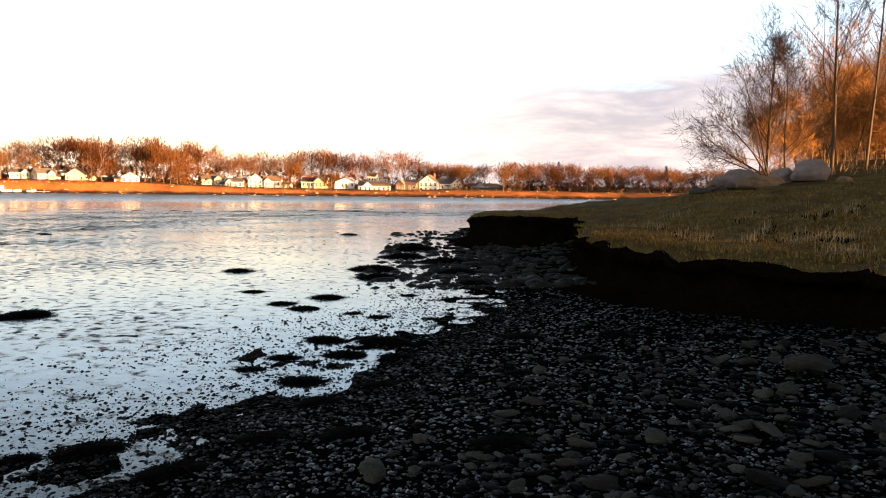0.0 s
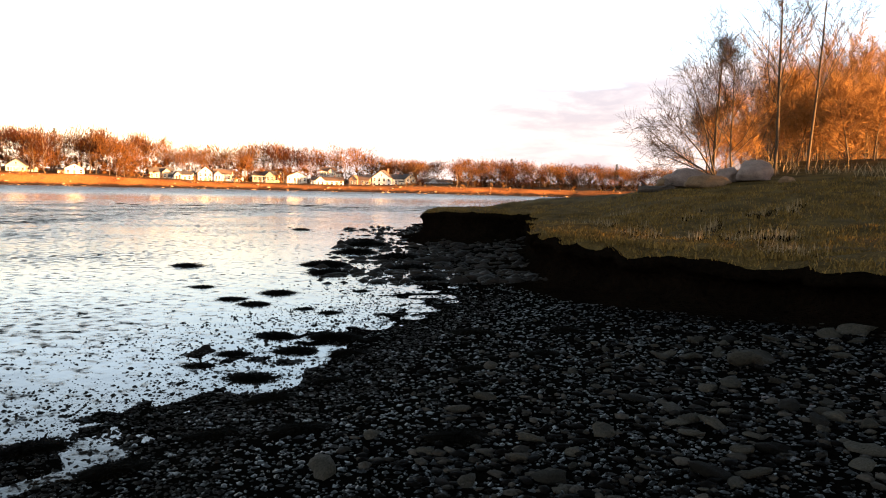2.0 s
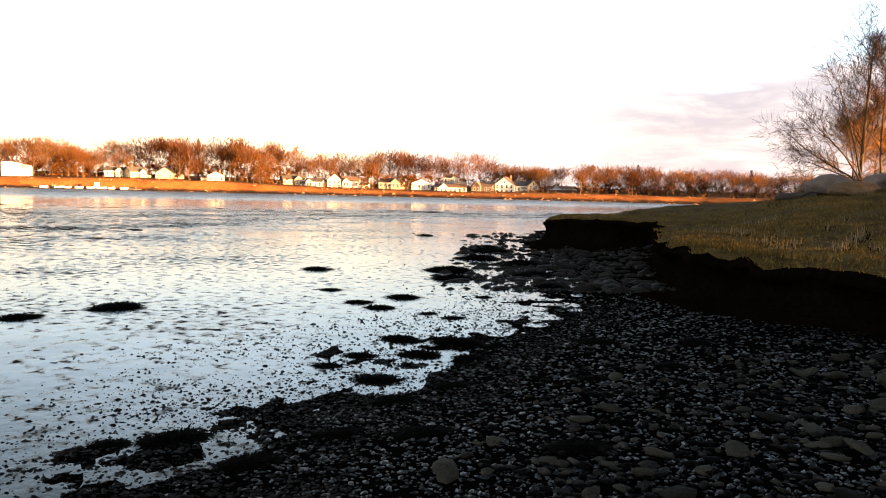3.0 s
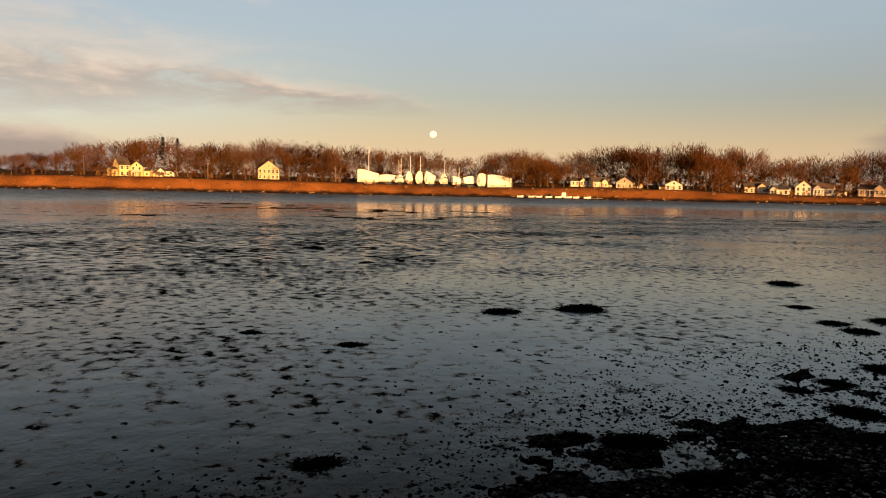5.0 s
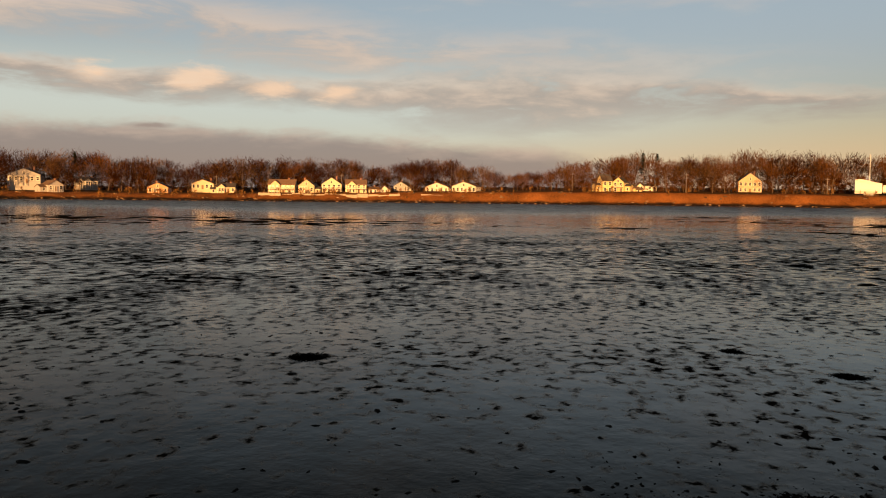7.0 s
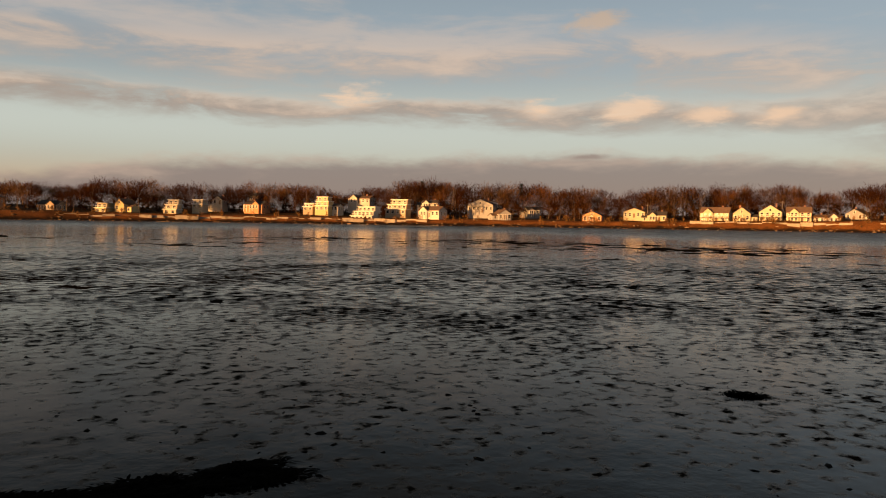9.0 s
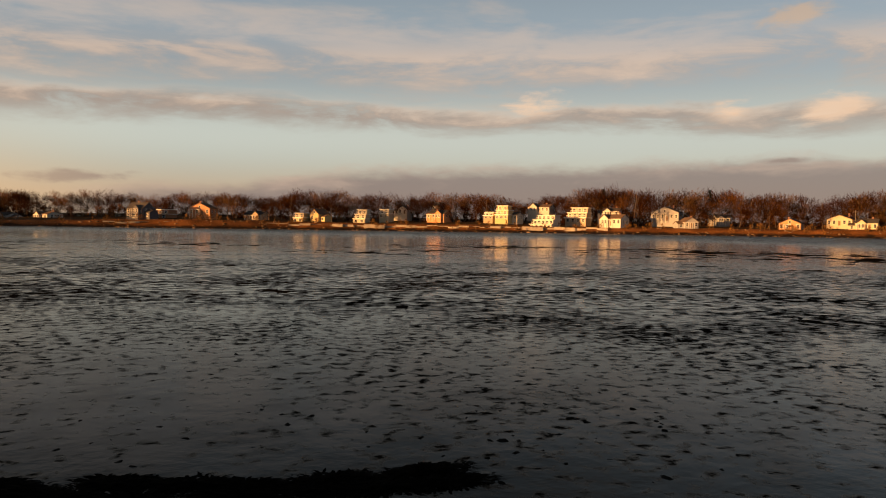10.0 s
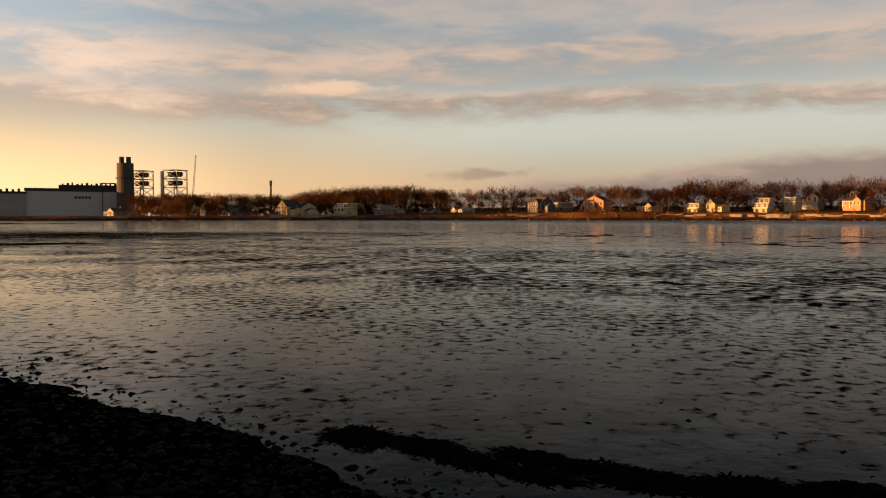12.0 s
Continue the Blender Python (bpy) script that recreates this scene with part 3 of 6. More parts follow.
TREETOPS_A = [12.8, 12.5, 18.8, 14.7, 25.0, 14.9, 31.4, 13.8, 33.4, 18.9, 39.1, 20.0, 45.5, 16.9, 47.4, 21.4, 52.4, 22.8, 57.2, 21.8, 59.6, 18.0, 60.5, 14.6,
              63.4, 21.4, 65.8, 17.2, 68.6, 17.7, 74.0, 19.7, 79.1, 20.9, 83.2, 21.0, 86.9, 18.1, 88.8, 22.0, 93.7, 17.7, 96.4, 13.1, 99.2, 12.7, 100.7, 15.5]
TREETOPS_B = [104.2, 18.6, 107.4, 17.1, 108.2, 15.8, 111.2, 18.0, 119.5, 16.8, 121.8, 14.6, 124.4, 17.4, 130.2, 18.5, 133.5, 18.1, 135.7, 20.3, 141.7, 13.2, 145.2, 15.9,
              147.1, 17.5, 153.1, 14.5, 158.0, 17.9, 160.7, 12.9, 164.0, 13.8, 166.8, 14.7, 169.2, 12.2, 171.6, 14.7, 175.8, 12.1, 179.6, 14.5, 184.5, 13.5, 188.6, 10.1, 191.8, 10.8, 205, 9.5]
TOPS = np.array(TREETOPS_A + TREETOPS_B).reshape(-1, 2)


def tree_top(bearing, dist):
    return EYE + (np.interp(bearing, TOPS[:, 0], TOPS[:, 1]) - EYE) * dist / 330.0


rng = np.random.default_rng(7)


def crowned_tree(rng, height, slivers, wide):
    """A far bare tree: trunk, main limbs and a rounded haze of fine twigs."""
    wv, wf, tv, tf = branch_tree(rng, height * 0.9, 1, spread=0.6, start=0.25, kids=(7,), twigs=0, trunk_r=0.22, up=0.3, seg=3)
    tv, tf = [], []
    lobes = [(rng.normal(0, 0.15, 3) * height * wide + (0, 0, height * rng.uniform(0.50, 0.76)), height * rng.uniform(0.16, 0.25)) for q in range(9)]
    root = np.array([0, 0, height * 0.30])
    for q in range(slivers):
        c, rad = lobes[rng.integers(9)]
        d = rng.normal(0, 1, 3)
        p = c + d / np.linalg.norm(d) * rad * rng.random() ** 0.5 * (wide, wide, 0.9)
        out = p - root
        out = out / np.linalg.norm(out) + rng.normal(0, 0.34, 3) + (0, 0, 0.12)
        out /= np.linalg.norm(out)
        sv = np.cross(out, rng.normal(0, 1, 3))
        sv *= rng.uniform(0.045, 0.105) / (np.linalg.norm(sv) + 1e-6)
        ln = rng.uniform(1.0, 2.3)
        b = len(tv)
        tv += [tuple(p - sv - out * ln * 0.6), tuple(p + sv - out * ln * 0.6), tuple(p + out * ln * 0.4)]
        tf.append((b, b + 1, b + 2))
    tv = np.array(tv)
    return wv, wf, tv * (height / tv[:, 2].max()), np.array(tf)


FAR_KINDS = [crowned_tree(rng, 16.0, 800, rng.uniform(1.0, 1.35)) for q in range(9)]
FAR_KINDS_LOW = [branch_tree(np.random.default_rng(80 + q), 9.0, 1, spread=0.8, start=0.05, kids=(9,), twigs=44, twig_len=1.7, twig_w=0.10, trunk_r=0.2, sides=3, up=0.1, flat_twig=True, seg=3) for q in range(6)]
FAR_PINES = [conifer(rng, 16.0) for q in range(2)]


def woods(name, label, a0, a1, step, rows, density=1.0, dim=0.35):
    """One joined stand of far trees along a stretch of shore."""
    V, F, I, base = [], [], [], 0
    for near, far, low in rows:
        a = a0
        while a < a1:
            a += step * (0.55 if low < 0 else 0.85) * rng.uniform(0.5, 1.5) / density
            d = SHORE_R + rng.uniform(near, far)
            x, y = -d * math.sin(radians(a)), d * math.cos(radians(a))
            if any(abs(a - hb) < 0.15 + math.degrees(hw / 2 / hd) and d < hd + 5 for hb, hd, hw in PLOTS):
                continue
            g = ground_z(x, y)
            if low < 0:
                g, low_, high_ = g - 1.8, 0.42, 0.62
            else:
                low_, high_ = low, 1.10
            h = (tree_top(a, d) + 1.6 - g) * rng.uniform(low_, high_)
            if h < 4:
                continue
            pine = rng.random() < 0.010
            # a high dim puts a stretch's shade into its twig colour
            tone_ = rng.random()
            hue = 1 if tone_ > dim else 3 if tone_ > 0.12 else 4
            kind = FAR_PINES[rng.integers(2)] if pine else FAR_KINDS_LOW[rng.integers(6)] if low < 0 else FAR_KINDS[rng.integers(len(FAR_KINDS))]
            c, s = math.cos(a * 37), math.sin(a * 37)
            k = h / (9 if low < 0 and not pine else 16)
            kw = k * rng.uniform(0.95, 1.3)
            for vv, ff, mi in ((kind[0], kind[1], 0), (kind[2], kind[3], 2 if pine else hue)):
                w = np.stack([(vv[:, 0] * c - vv[:, 1] * s) * kw + x, (vv[:, 0] * s + vv[:, 1] * c) * kw + y, vv[:, 2] * k * 1.1 + g - 0.1 * h - 0.2], 1)
                V.append(w)
                F.append(ff + base)
                I.append(np.full(len(ff), mi))
                base += len(w)
    me = tri_mesh(name, np.concatenate(V), np.concatenate(F), [BARK, TWIG, PINE, TWIG_DARK_SHADED, TWIG_TAN], False, np.concatenate(I))
    return tagged(new(name, me), label, "woods", kind="stuff")


# ---- houses ----
PAINTS = {"white": (0.66, 0.63, 0.57), "cream": (0.60, 0.52, 0.38), "yellow": (0.62, 0.50, 0.27), "tan": (0.45, 0.35, 0.25), "grey": (0.36, 0.36, 0.37),
          "brown": (0.22, 0.15, 0.11), "orange": (0.52, 0.27, 0.15), "dark": (0.10, 0.10, 0.12)}
WALLS = {k: material("clapboard_" + k, tuple(c * 0.88 for c in v), v, 0.5, 0.75, 0.2, 6, 0.2, depth=0.03) for k, v in PAINTS.items()}
ROOFS = [material("shingle_roof", (0.06, 0.055, 0.055), (0.11, 0.10, 0.10), 0.6, 0.9, 0.4, 8, 0.1), material("brown_roof", (0.12, 0.08, 0.06), (0.19, 0.13, 0.10), 0.6, 0.9, 0.4, 8, 0.1)]
TRIM = material("white_trim", (0.72, 0.70, 0.66), (0.80, 0.78, 0.74), 2, 0.6, 0.05, 20)
PANE = material("window_glass", (0.02, 0.025, 0.03), (0.03, 0.035, 0.045), 1, 0.08, 0, 8, 0.5)
BRICK = material("chimney_brick", (0.20, 0.10, 0.07), (0.30, 0.16, 0.11), 2, 0.9, 0.4, 12)
STONE = material("seawall_stone", (0.24, 0.21, 0.18), (0.48, 0.42, 0.35), 0.8, 0.9, 0.6, 5)
WOOD = material("weathered_wood", (0.12, 0.10, 0.08), (0.24, 0.20, 0.16), 1.5, 0.85, 0.4, 20)

_frames = bpy.data.meshes.new("window")
_bm = boxes((-0.62, -0.5, -0.06, 0.04, -0.85, 0.85), (0.5, 0.62, -0.06, 0.04, -0.85, 0.85), (-0.5, 0.5, -0.06, 0.04, 0.73, 0.85), (-0.5, 0.5, -0.09, 0.04, -0.85, -0.73), (-0.5, 0.5, -0.05, 0.03, -0.04, 0.04))
_bm.to_mesh(_frames)
_frames.materials.append(TRIM)
_glass = bpy.data.meshes.new("pane")
_bm = boxes((-0.5, 0.5, -0.02, 0.01, -0.73, 0.73))
_bm.to_mesh(_glass)
_glass.materials.append(PANE)


def window(parent, x, y, z, turn=0.0, sx=1.0, sz=1.0):
    w = new("window", _frames)
    w.parent = parent
    w.matrix_local = pose(x, y, z, 0, 0, turn) @ Matrix.Diagonal((sx, 1, sz, 1))
    g = new("pane", _glass)
    g.parent = w


def pitched(bm, x0, x1, y0, y1, e, rise, along, over=0.35, thick=0.18):
    """A pitched roof of two slabs over a rectangle; along: the ridge's axis."""
    if along == "y":
        mid, half = (x0 + x1) / 2, (x1 - x0) / 2
        prof = [(x0 - over, e - over * rise / half), (mid, e + rise), (x1 + over, e - over * rise / half)]
        ends, put = (y0 - over, y1 + over), (lambda q, p: (p[0], q, p[1]))
    else:
        mid, half = (y0 + y1) / 2, (y1 - y0) / 2
        prof = [(y0 - over, e - over * rise / half), (mid, e + rise), (y1 + over, e - over * rise / half)]
        ends, put = (x0 - over, x1 + over), (lambda q, p: (q, p[0], p[1]))
    rows = [[bm.verts.new(put(q, (p[0], p[1] + dz))) for p in prof for dz in (0, thick)] for q in ends]
    for i in (0, 2):
        for k in (0, 1):
            bm.faces.new((rows[0][i + k], rows[0][i + 2 + k], rows[1][i + 2 + k], rows[1][i + k]))
        bm.faces.new((rows[0][i], rows[0][i + 1], rows[0][i + 3], rows[0][i + 2]))
        bm.faces.new((rows[1][i], rows[1][i + 1], rows[1][i + 3], rows[1][i + 2]))
    for i in (0, 4):
        bm.faces.new((rows[0][i], rows[0][i + 1], rows[1][i + 1], rows[1][i]))


def gable_ends(bm, x0, x1, y0, y1, e, rise, along):
    if along == "y":
        tris = [((x0, yy, e), (x1, yy, e), ((x0 + x1) / 2, yy, e + rise)) for yy in (y0, y1)]
    else:
        tris = [((xx, y0, e), (xx, y1, e), (xx, (y0 + y1) / 2, e + rise)) for xx in (x0, x1)]
    for t in tris:
        bm.faces.new([bm.verts.new(c) for c in t])


def balcony(parent, x0, x1, y0, z, out=1.8):
    """A deck on posts along a front, with a white railing."""
    deck = part("deck", boxes((x0, x1, y0 - out, y0, z - 0.2, z), *[(x - 0.09, x + 0.09, y0 - out, y0 - out + 0.18, -4, z - 0.2) for x in np.linspace(x0 + 0.2, x1 - 0.2, 3)]), WOOD, parent)
    part("railing", boxes((x0, x1, y0 - out, y0 - out + 0.08, z + 0.9, z + 1.02), (x0, x1, y0 - out, y0 - out + 0.08, z + 0.1, z + 0.18), *[(x - 0.05, x + 0.05, y0 - out + 0.01, y0 - out + 0.07, z, z + 0.9) for x in np.linspace(x0 + 0.05, x1 - 0.05, max(4, int((x1 - x0) / 0.5)))]), TRIM, deck)


def house(bearing, dist, z, w, h, style, paint, label, turn=0.0):
    """A timber house whose front faces the water; style: gable end or long side to the front, or stepped flat-roofed tiers."""
    ob = empty("house", at_bearing(bearing, dist, z, turn))
    tagged(ob, label, "house", "waterfront houses")
    key = int(bearing * 100)
    d, hw = 8.0, w / 2
    shingles = ROOFS[int(bearing * 7) % 2]
    if style == "flat":
        n = 3 if h > 6.5 else 2
        t = h / n
        walls, slabs = bmesh.new(), bmesh.new()
        for k in range(n):
            cut = hw * (0.0, 0.14, 0.42)[k] * (1 if key % 2 else -1)
            x0, x1, y0 = -hw + max(cut, 0), hw + min(cut, 0), 1.5 * k
            box(walls, x0, x1, y0, d, (-5.0 if k == 0 else t * k + 0.28), t * (k + 1))
            box(slabs, x0 - 0.4, x1 + 0.4, y0 - 0.5, d + 0.3, t * (k + 1), t * (k + 1) + 0.28)
            m = max(2, int((x1 - x0) / 2.2))
            for i in range(m):
                window(ob, x0 + (x1 - x0) * (i + 0.5) / m, y0 - 0.01, t * (k + 0.52), 0, 1.35, min(1.0, t / 2.5))
            if k:
                part("railing", boxes((x0, x1, y0 - 1.7, y0 - 1.62, t * k + 1.1, t * k + 1.24), *[(x - 0.05, x + 0.05, y0 - 1.69, y0 - 1.63, t * k + 0.28, t * k + 1.1) for x in np.linspace(x0 + 0.1, x1 - 0.1, max(4, int((x1 - x0) / 0.6)))]), TRIM, ob)
        part("wall", walls, WALLS[paint], ob)
        part("roof", slabs, TRIM if key % 3 else shingles, ob)
        return ob
    along = "y" if style == "gable" else "x"
    rise = min(h * 0.42, w * 0.42) if style == "gable" else h * 0.36
    e = h - rise
    storeys = 2 if e > 4.2 else 1
    bm, rf = bmesh.new(), bmesh.new()
    box(bm, -hw, hw, 0, d, -5.0, e)
    gable_ends(bm, -hw, hw, 0, d, e, rise - 0.1, along)
    pitched(rf, -hw, hw, 0, d, e, rise, along)
    # a lower wing, a cross gable or a dormer breaks the outline
    side = 1 if key % 2 else -1
    if w < 9 and w > 4.5:
        x0, x1 = sorted((side * hw, side * (hw + 2.8)))
        box(bm, x0, x1, 1.5, d - 1, -5.0, e * 0.62)
        pitched(rf, x0, x1, 1.5, d - 1, e * 0.62, 1.1, "x", 0.25)
        gable_ends(bm, x0, x1, 1.5, d - 1, e * 0.62, 1.0, "x")
        window(ob, (x0 + x1) / 2, 1.49, e * 0.34, 0, 0.9, 0.8)
    if style == "side" and w >= 6:
        g = min(w * 0.36, 4.5)
        xc = side * hw * 0.42
        box(bm, xc - g / 2, xc + g / 2, -1.4, 1.2, -5.0, e)
        gable_ends(bm, xc - g / 2, xc + g / 2, -1.4, 3.0, e, g * 0.42, "y")
        pitched(rf, xc - g / 2, xc + g / 2, -1.4, 3.4, e, g * 0.44, "y", 0.25)
        for s in range(storeys):
            for dx in (-g * 0.22, g * 0.22):
                window(ob, xc + dx, -1.41, e * (s + 0.55) / storeys, 0, 0.85, min(1.0, e / storeys / 2.4))
    bmesh.ops.recalc_face_normals(rf, faces=rf.faces)
    part("wall", bm, WALLS[paint], ob)
    roof = part("roof", rf, shingles, ob)
    if w > 5:
        part("chimney", boxes((-side * hw * 0.4, -side * hw * 0.4 + 0.7, d * 0.55, d * 0.55 + 0.7, e, e + rise + 0.9)), BRICK, roof)
    n = max(2, int(w / 2.1))
    for s in range(storeys):
        zc = e * (s + 0.55) / storeys
        for i in range(n):
            x = -hw + w * (i + 0.5) / n
            if s == 0 and i == n // 2 and w > 5:
                part("door", boxes((x - 0.5, x + 0.5, -0.07, 0.0, 0.0, 2.05)), WALLS["brown"], ob)
                continue
            window(ob, x, -0.01, zc, 0, 1.05, min(1.05, e / storeys / 2.3))
        for xx, tn in ((-hw - 0.01, -90), (hw + 0.01, 90)):
            for yy in (d * 0.3, d * 0.7):
                window(ob, xx, yy, zc, tn, 0.9, min(1.0, e / storeys / 2.4))
    if style == "gable" and rise > 2:
        window(ob, 0, -0.01, e + rise * 0.3, 0, 0.8, 0.7)
    if w > 5.5 and key % 3:
        if storeys == 2:
            balcony(ob, -hw * 0.9, hw * 0.9, -1.4 if style == "side" and w >= 6 else 0.0, e * 0.5)
        else:
            # a roofed porch
            part("porch", boxes((-hw * 0.85, hw * 0.2, -2.0, 0, e * 0.80, e * 0.80 + 0.18), *[(x - 0.08, x + 0.08, -1.95, -1.79, -1.0, e * 0.80) for x in np.linspace(-hw * 0.8, hw * 0.15, 4)]), TRIM, ob)
    return ob


PLOTS = [(70.0, 390, 80)]


def row_of_houses(rows):
    for bearing, dist, z, w, h, style, paint in rows:
        if style == "flat":
            w, h = w * 0.82, h * 0.86
        PLOTS.append((bearing, dist, w))
        words = {"gable": "timber house with its gable towards the water", "side": "timber house with its long side to the water", "flat": "flat-roofed waterfront house"}[style]
        house(bearing, dist, z, w, h, style, paint, f"{paint} {words}, dark roof", turn=((bearing * 53) % 50) - 25 if bearing < 132 else -(bearing - 105) * 0.62 + (bearing * 53) % 24 - 12)


row_of_houses([(27.14, 414, 3.5, 15.8, 4.0, 'side', 'grey'),
               (29.24, 398, 3.0, 5.9, 6.7, 'gable', 'cream'),
               (30.12, 398, 2.9, 5.9, 6.4, 'side', 'white'),
               (31.38, 394, 2.3, 9.8, 8.9, 'gable', 'white'),
               (33.06, 396, 2.6, 11.6, 5.8, 'side', 'brown'),
               (35.33, 420, 7.2, 8.6, 5.5, 'side', 'grey'),
               (35.36, 390, 2.3, 16.1, 4.6, 'side', 'white'),
               (37.54, 396, 3.9, 10.2, 5.2, 'gable', 'white'),
               (39.8, 396, 3.6, 13.1, 5.6, 'side', 'tan'),
               (41.82, 390, 3.2, 4.3, 3.1, 'side', 'white'),
               (42.8, 390, 3.3, 8.6, 6.1, 'side', 'grey'),
               (43.95, 390, 3.0, 6.8, 7.4, 'gable', 'white'),
               (45.48, 390, 3.3, 8.6, 4.7, 'side', 'white'),
               (46.89, 396, 3.5, 10.8, 6.1, 'side', 'tan'),
               (52.36, 384, 4.8, 7.9, 4.9, 'gable', 'white'),
               (55.79, 390, 4.7, 8.3, 6.4, 'gable', 'cream'),
               (57.49, 390, 4.8, 7.8, 6.0, 'side', 'cream')])
row_of_houses([(58.99, 396, 6.3, 8.8, 4.1, 'side', 'cream'),
               (81.78, 396, 6.2, 10.5, 9.6, 'gable', 'tan'),
               (88.86, 396, 7.5, 8.2, 2.9, 'side', 'white'),
               (89.91, 385, 6.0, 5.6, 3.0, 'side', 'yellow'),
               (90.71, 382, 5.9, 5.6, 7.3, 'gable', 'yellow'),
               (91.46, 384, 5.8, 5.0, 9.0, 'side', 'yellow'),
               (101.97, 382, 5.0, 12.6, 5.5, 'gable', 'white'),
               (103.97, 396, 4.8, 12.2, 5.4, 'gable', 'white'),
               (106.65, 402, 5.3, 8.0, 5.3, 'gable', 'grey'),
               (108.21, 384, 4.1, 10.7, 3.4, 'side', 'white'),
               (109.94, 382, 4.2, 10.1, 6.7, 'side', 'cream'),
               (111.74, 382, 4.1, 9.6, 7.6, 'gable', 'cream'),
               (113.57, 379, 3.6, 7.6, 7.0, 'gable', 'cream'),
               (115.36, 386, 3.5, 13.1, 7.1, 'side', 'cream'),
               (119.26, 378, 3.4, 8.6, 4.7, 'side', 'cream'),
               (120.84, 384, 5.2, 10.7, 4.7, 'gable', 'cream'),
               (123.83, 374, 2.9, 9.1, 5.0, 'gable', 'orange')])
row_of_houses([(128.08, 402, 6.0, 6.5, 4.2, 'side', 'grey'),
               (130.17, 374, 3.4, 6.4, 4.7, 'gable', 'grey'),
               (132.04, 390, 6.8, 13.4, 6.7, 'gable', 'grey'),
               (135.8, 390, 8.7, 8.0, 4.0, 'side', 'white'),
               (135.86, 374, 3.9, 11.3, 5.3, 'side', 'white'),
               (138.35, 384, 5.1, 13.0, 8.5, 'flat', 'tan'),
               (140.87, 372, 1.8, 14.5, 7.6, 'flat', 'white'),
               (141.06, 402, 10.8, 11.9, 3.8, 'side', 'white'),
               (142.89, 389, 6.4, 4.0, 3.6, 'side', 'white'),
               (143.78, 386, 6.4, 8.5, 7.8, 'flat', 'yellow'),
               (144.77, 390, 6.4, 6.0, 4.0, 'flat', 'tan'),
               (148.65, 420, 11.1, 5.3, 4.6, 'side', 'brown'),
               (148.69, 396, 6.3, 10.2, 4.3, 'side', 'orange'),
               (151.16, 414, 9.0, 5.2, 4.2, 'gable', 'white'),
               (152.54, 390, 6.3, 6.0, 4.9, 'flat', 'cream'),
               (154.37, 382, 3.3, 7.3, 7.8, 'flat', 'cream'),
               (157.63, 382, 3.9, 5.3, 6.1, 'gable', 'yellow')])
row_of_houses([(158.83, 382, 3.5, 6.1, 5.0, 'flat', 'yellow'),
               (162.01, 386, 4.0, 9.1, 4.6, 'side', 'tan'),
               (165.71, 380, 6.0, 10.4, 5.8, 'gable', 'orange'),
               (168.29, 384, 4.1, 7.9, 4.9, 'flat', 'orange'),
               (170.01, 374, 4.0, 8.9, 7.2, 'side', 'dark'),
               (175.7, 396, 3.4, 7.9, 3.2, 'side', 'white'),
               (178.11, 402, 2.4, 8.9, 3.5, 'side', 'grey'),
               (180.78, 398, 2.0, 6.1, 4.2, 'side', 'grey'),
               (181.62, 372, 2.0, 8.2, 6.0, 'flat', 'grey'),
               (184.49, 369, 3.8, 9.6, 4.6, 'flat', 'yellow'),
               (187.53, 371, 2.0, 8.2, 6.4, 'side', 'yellow'),
               (188.59, 369, 2.2, 7.0, 7.4, 'gable', 'yellow'),
               (192.07, 414, 3.6, 7.6, 4.4, 'side', 'grey'),
               (194.14, 414, 4.5, 4.3, 3.5, 'gable', 'grey'),
               (200.2, 432, 2.0, 8.1, 4.2, 'gable', 'grey'),
               (199.2, 432, 2.0, 6.5, 3.6, 'side', 'grey')])


woods("woods", "bare oak woods in low orange sun behind shore houses", 28, 62, 0.95, ((26, 45, 0.7), (45, 80, 0.82), (60, 100, 0.88), (34, 70, -1)))
woods("woods", "bare russet woods on the shore behind the boatyard", 60, 97, 0.95, ((28, 45, 0.7), (45, 80, 0.82), (60, 100, 0.88), (34, 70, -1)))
# side-lit stands: their shade is coloured in through mostly dark twigs
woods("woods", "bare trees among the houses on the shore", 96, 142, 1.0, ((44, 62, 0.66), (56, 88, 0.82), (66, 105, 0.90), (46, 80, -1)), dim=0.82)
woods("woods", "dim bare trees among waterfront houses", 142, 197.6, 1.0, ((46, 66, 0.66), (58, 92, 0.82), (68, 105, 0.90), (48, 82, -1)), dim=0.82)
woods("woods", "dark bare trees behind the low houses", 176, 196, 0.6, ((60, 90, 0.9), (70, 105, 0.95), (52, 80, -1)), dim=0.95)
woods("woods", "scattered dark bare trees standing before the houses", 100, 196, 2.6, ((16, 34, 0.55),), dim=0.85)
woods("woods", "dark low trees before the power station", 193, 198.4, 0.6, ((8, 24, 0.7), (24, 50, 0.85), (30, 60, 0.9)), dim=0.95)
woods("woods", "distant rust-brown bare woods across the bay", 2, 31, 0.8, ((8, 40, 0.72), (40, 90, 0.85), (60, 100, 0.88), (20, 70, -1)), density=1.15, dim=0.55)


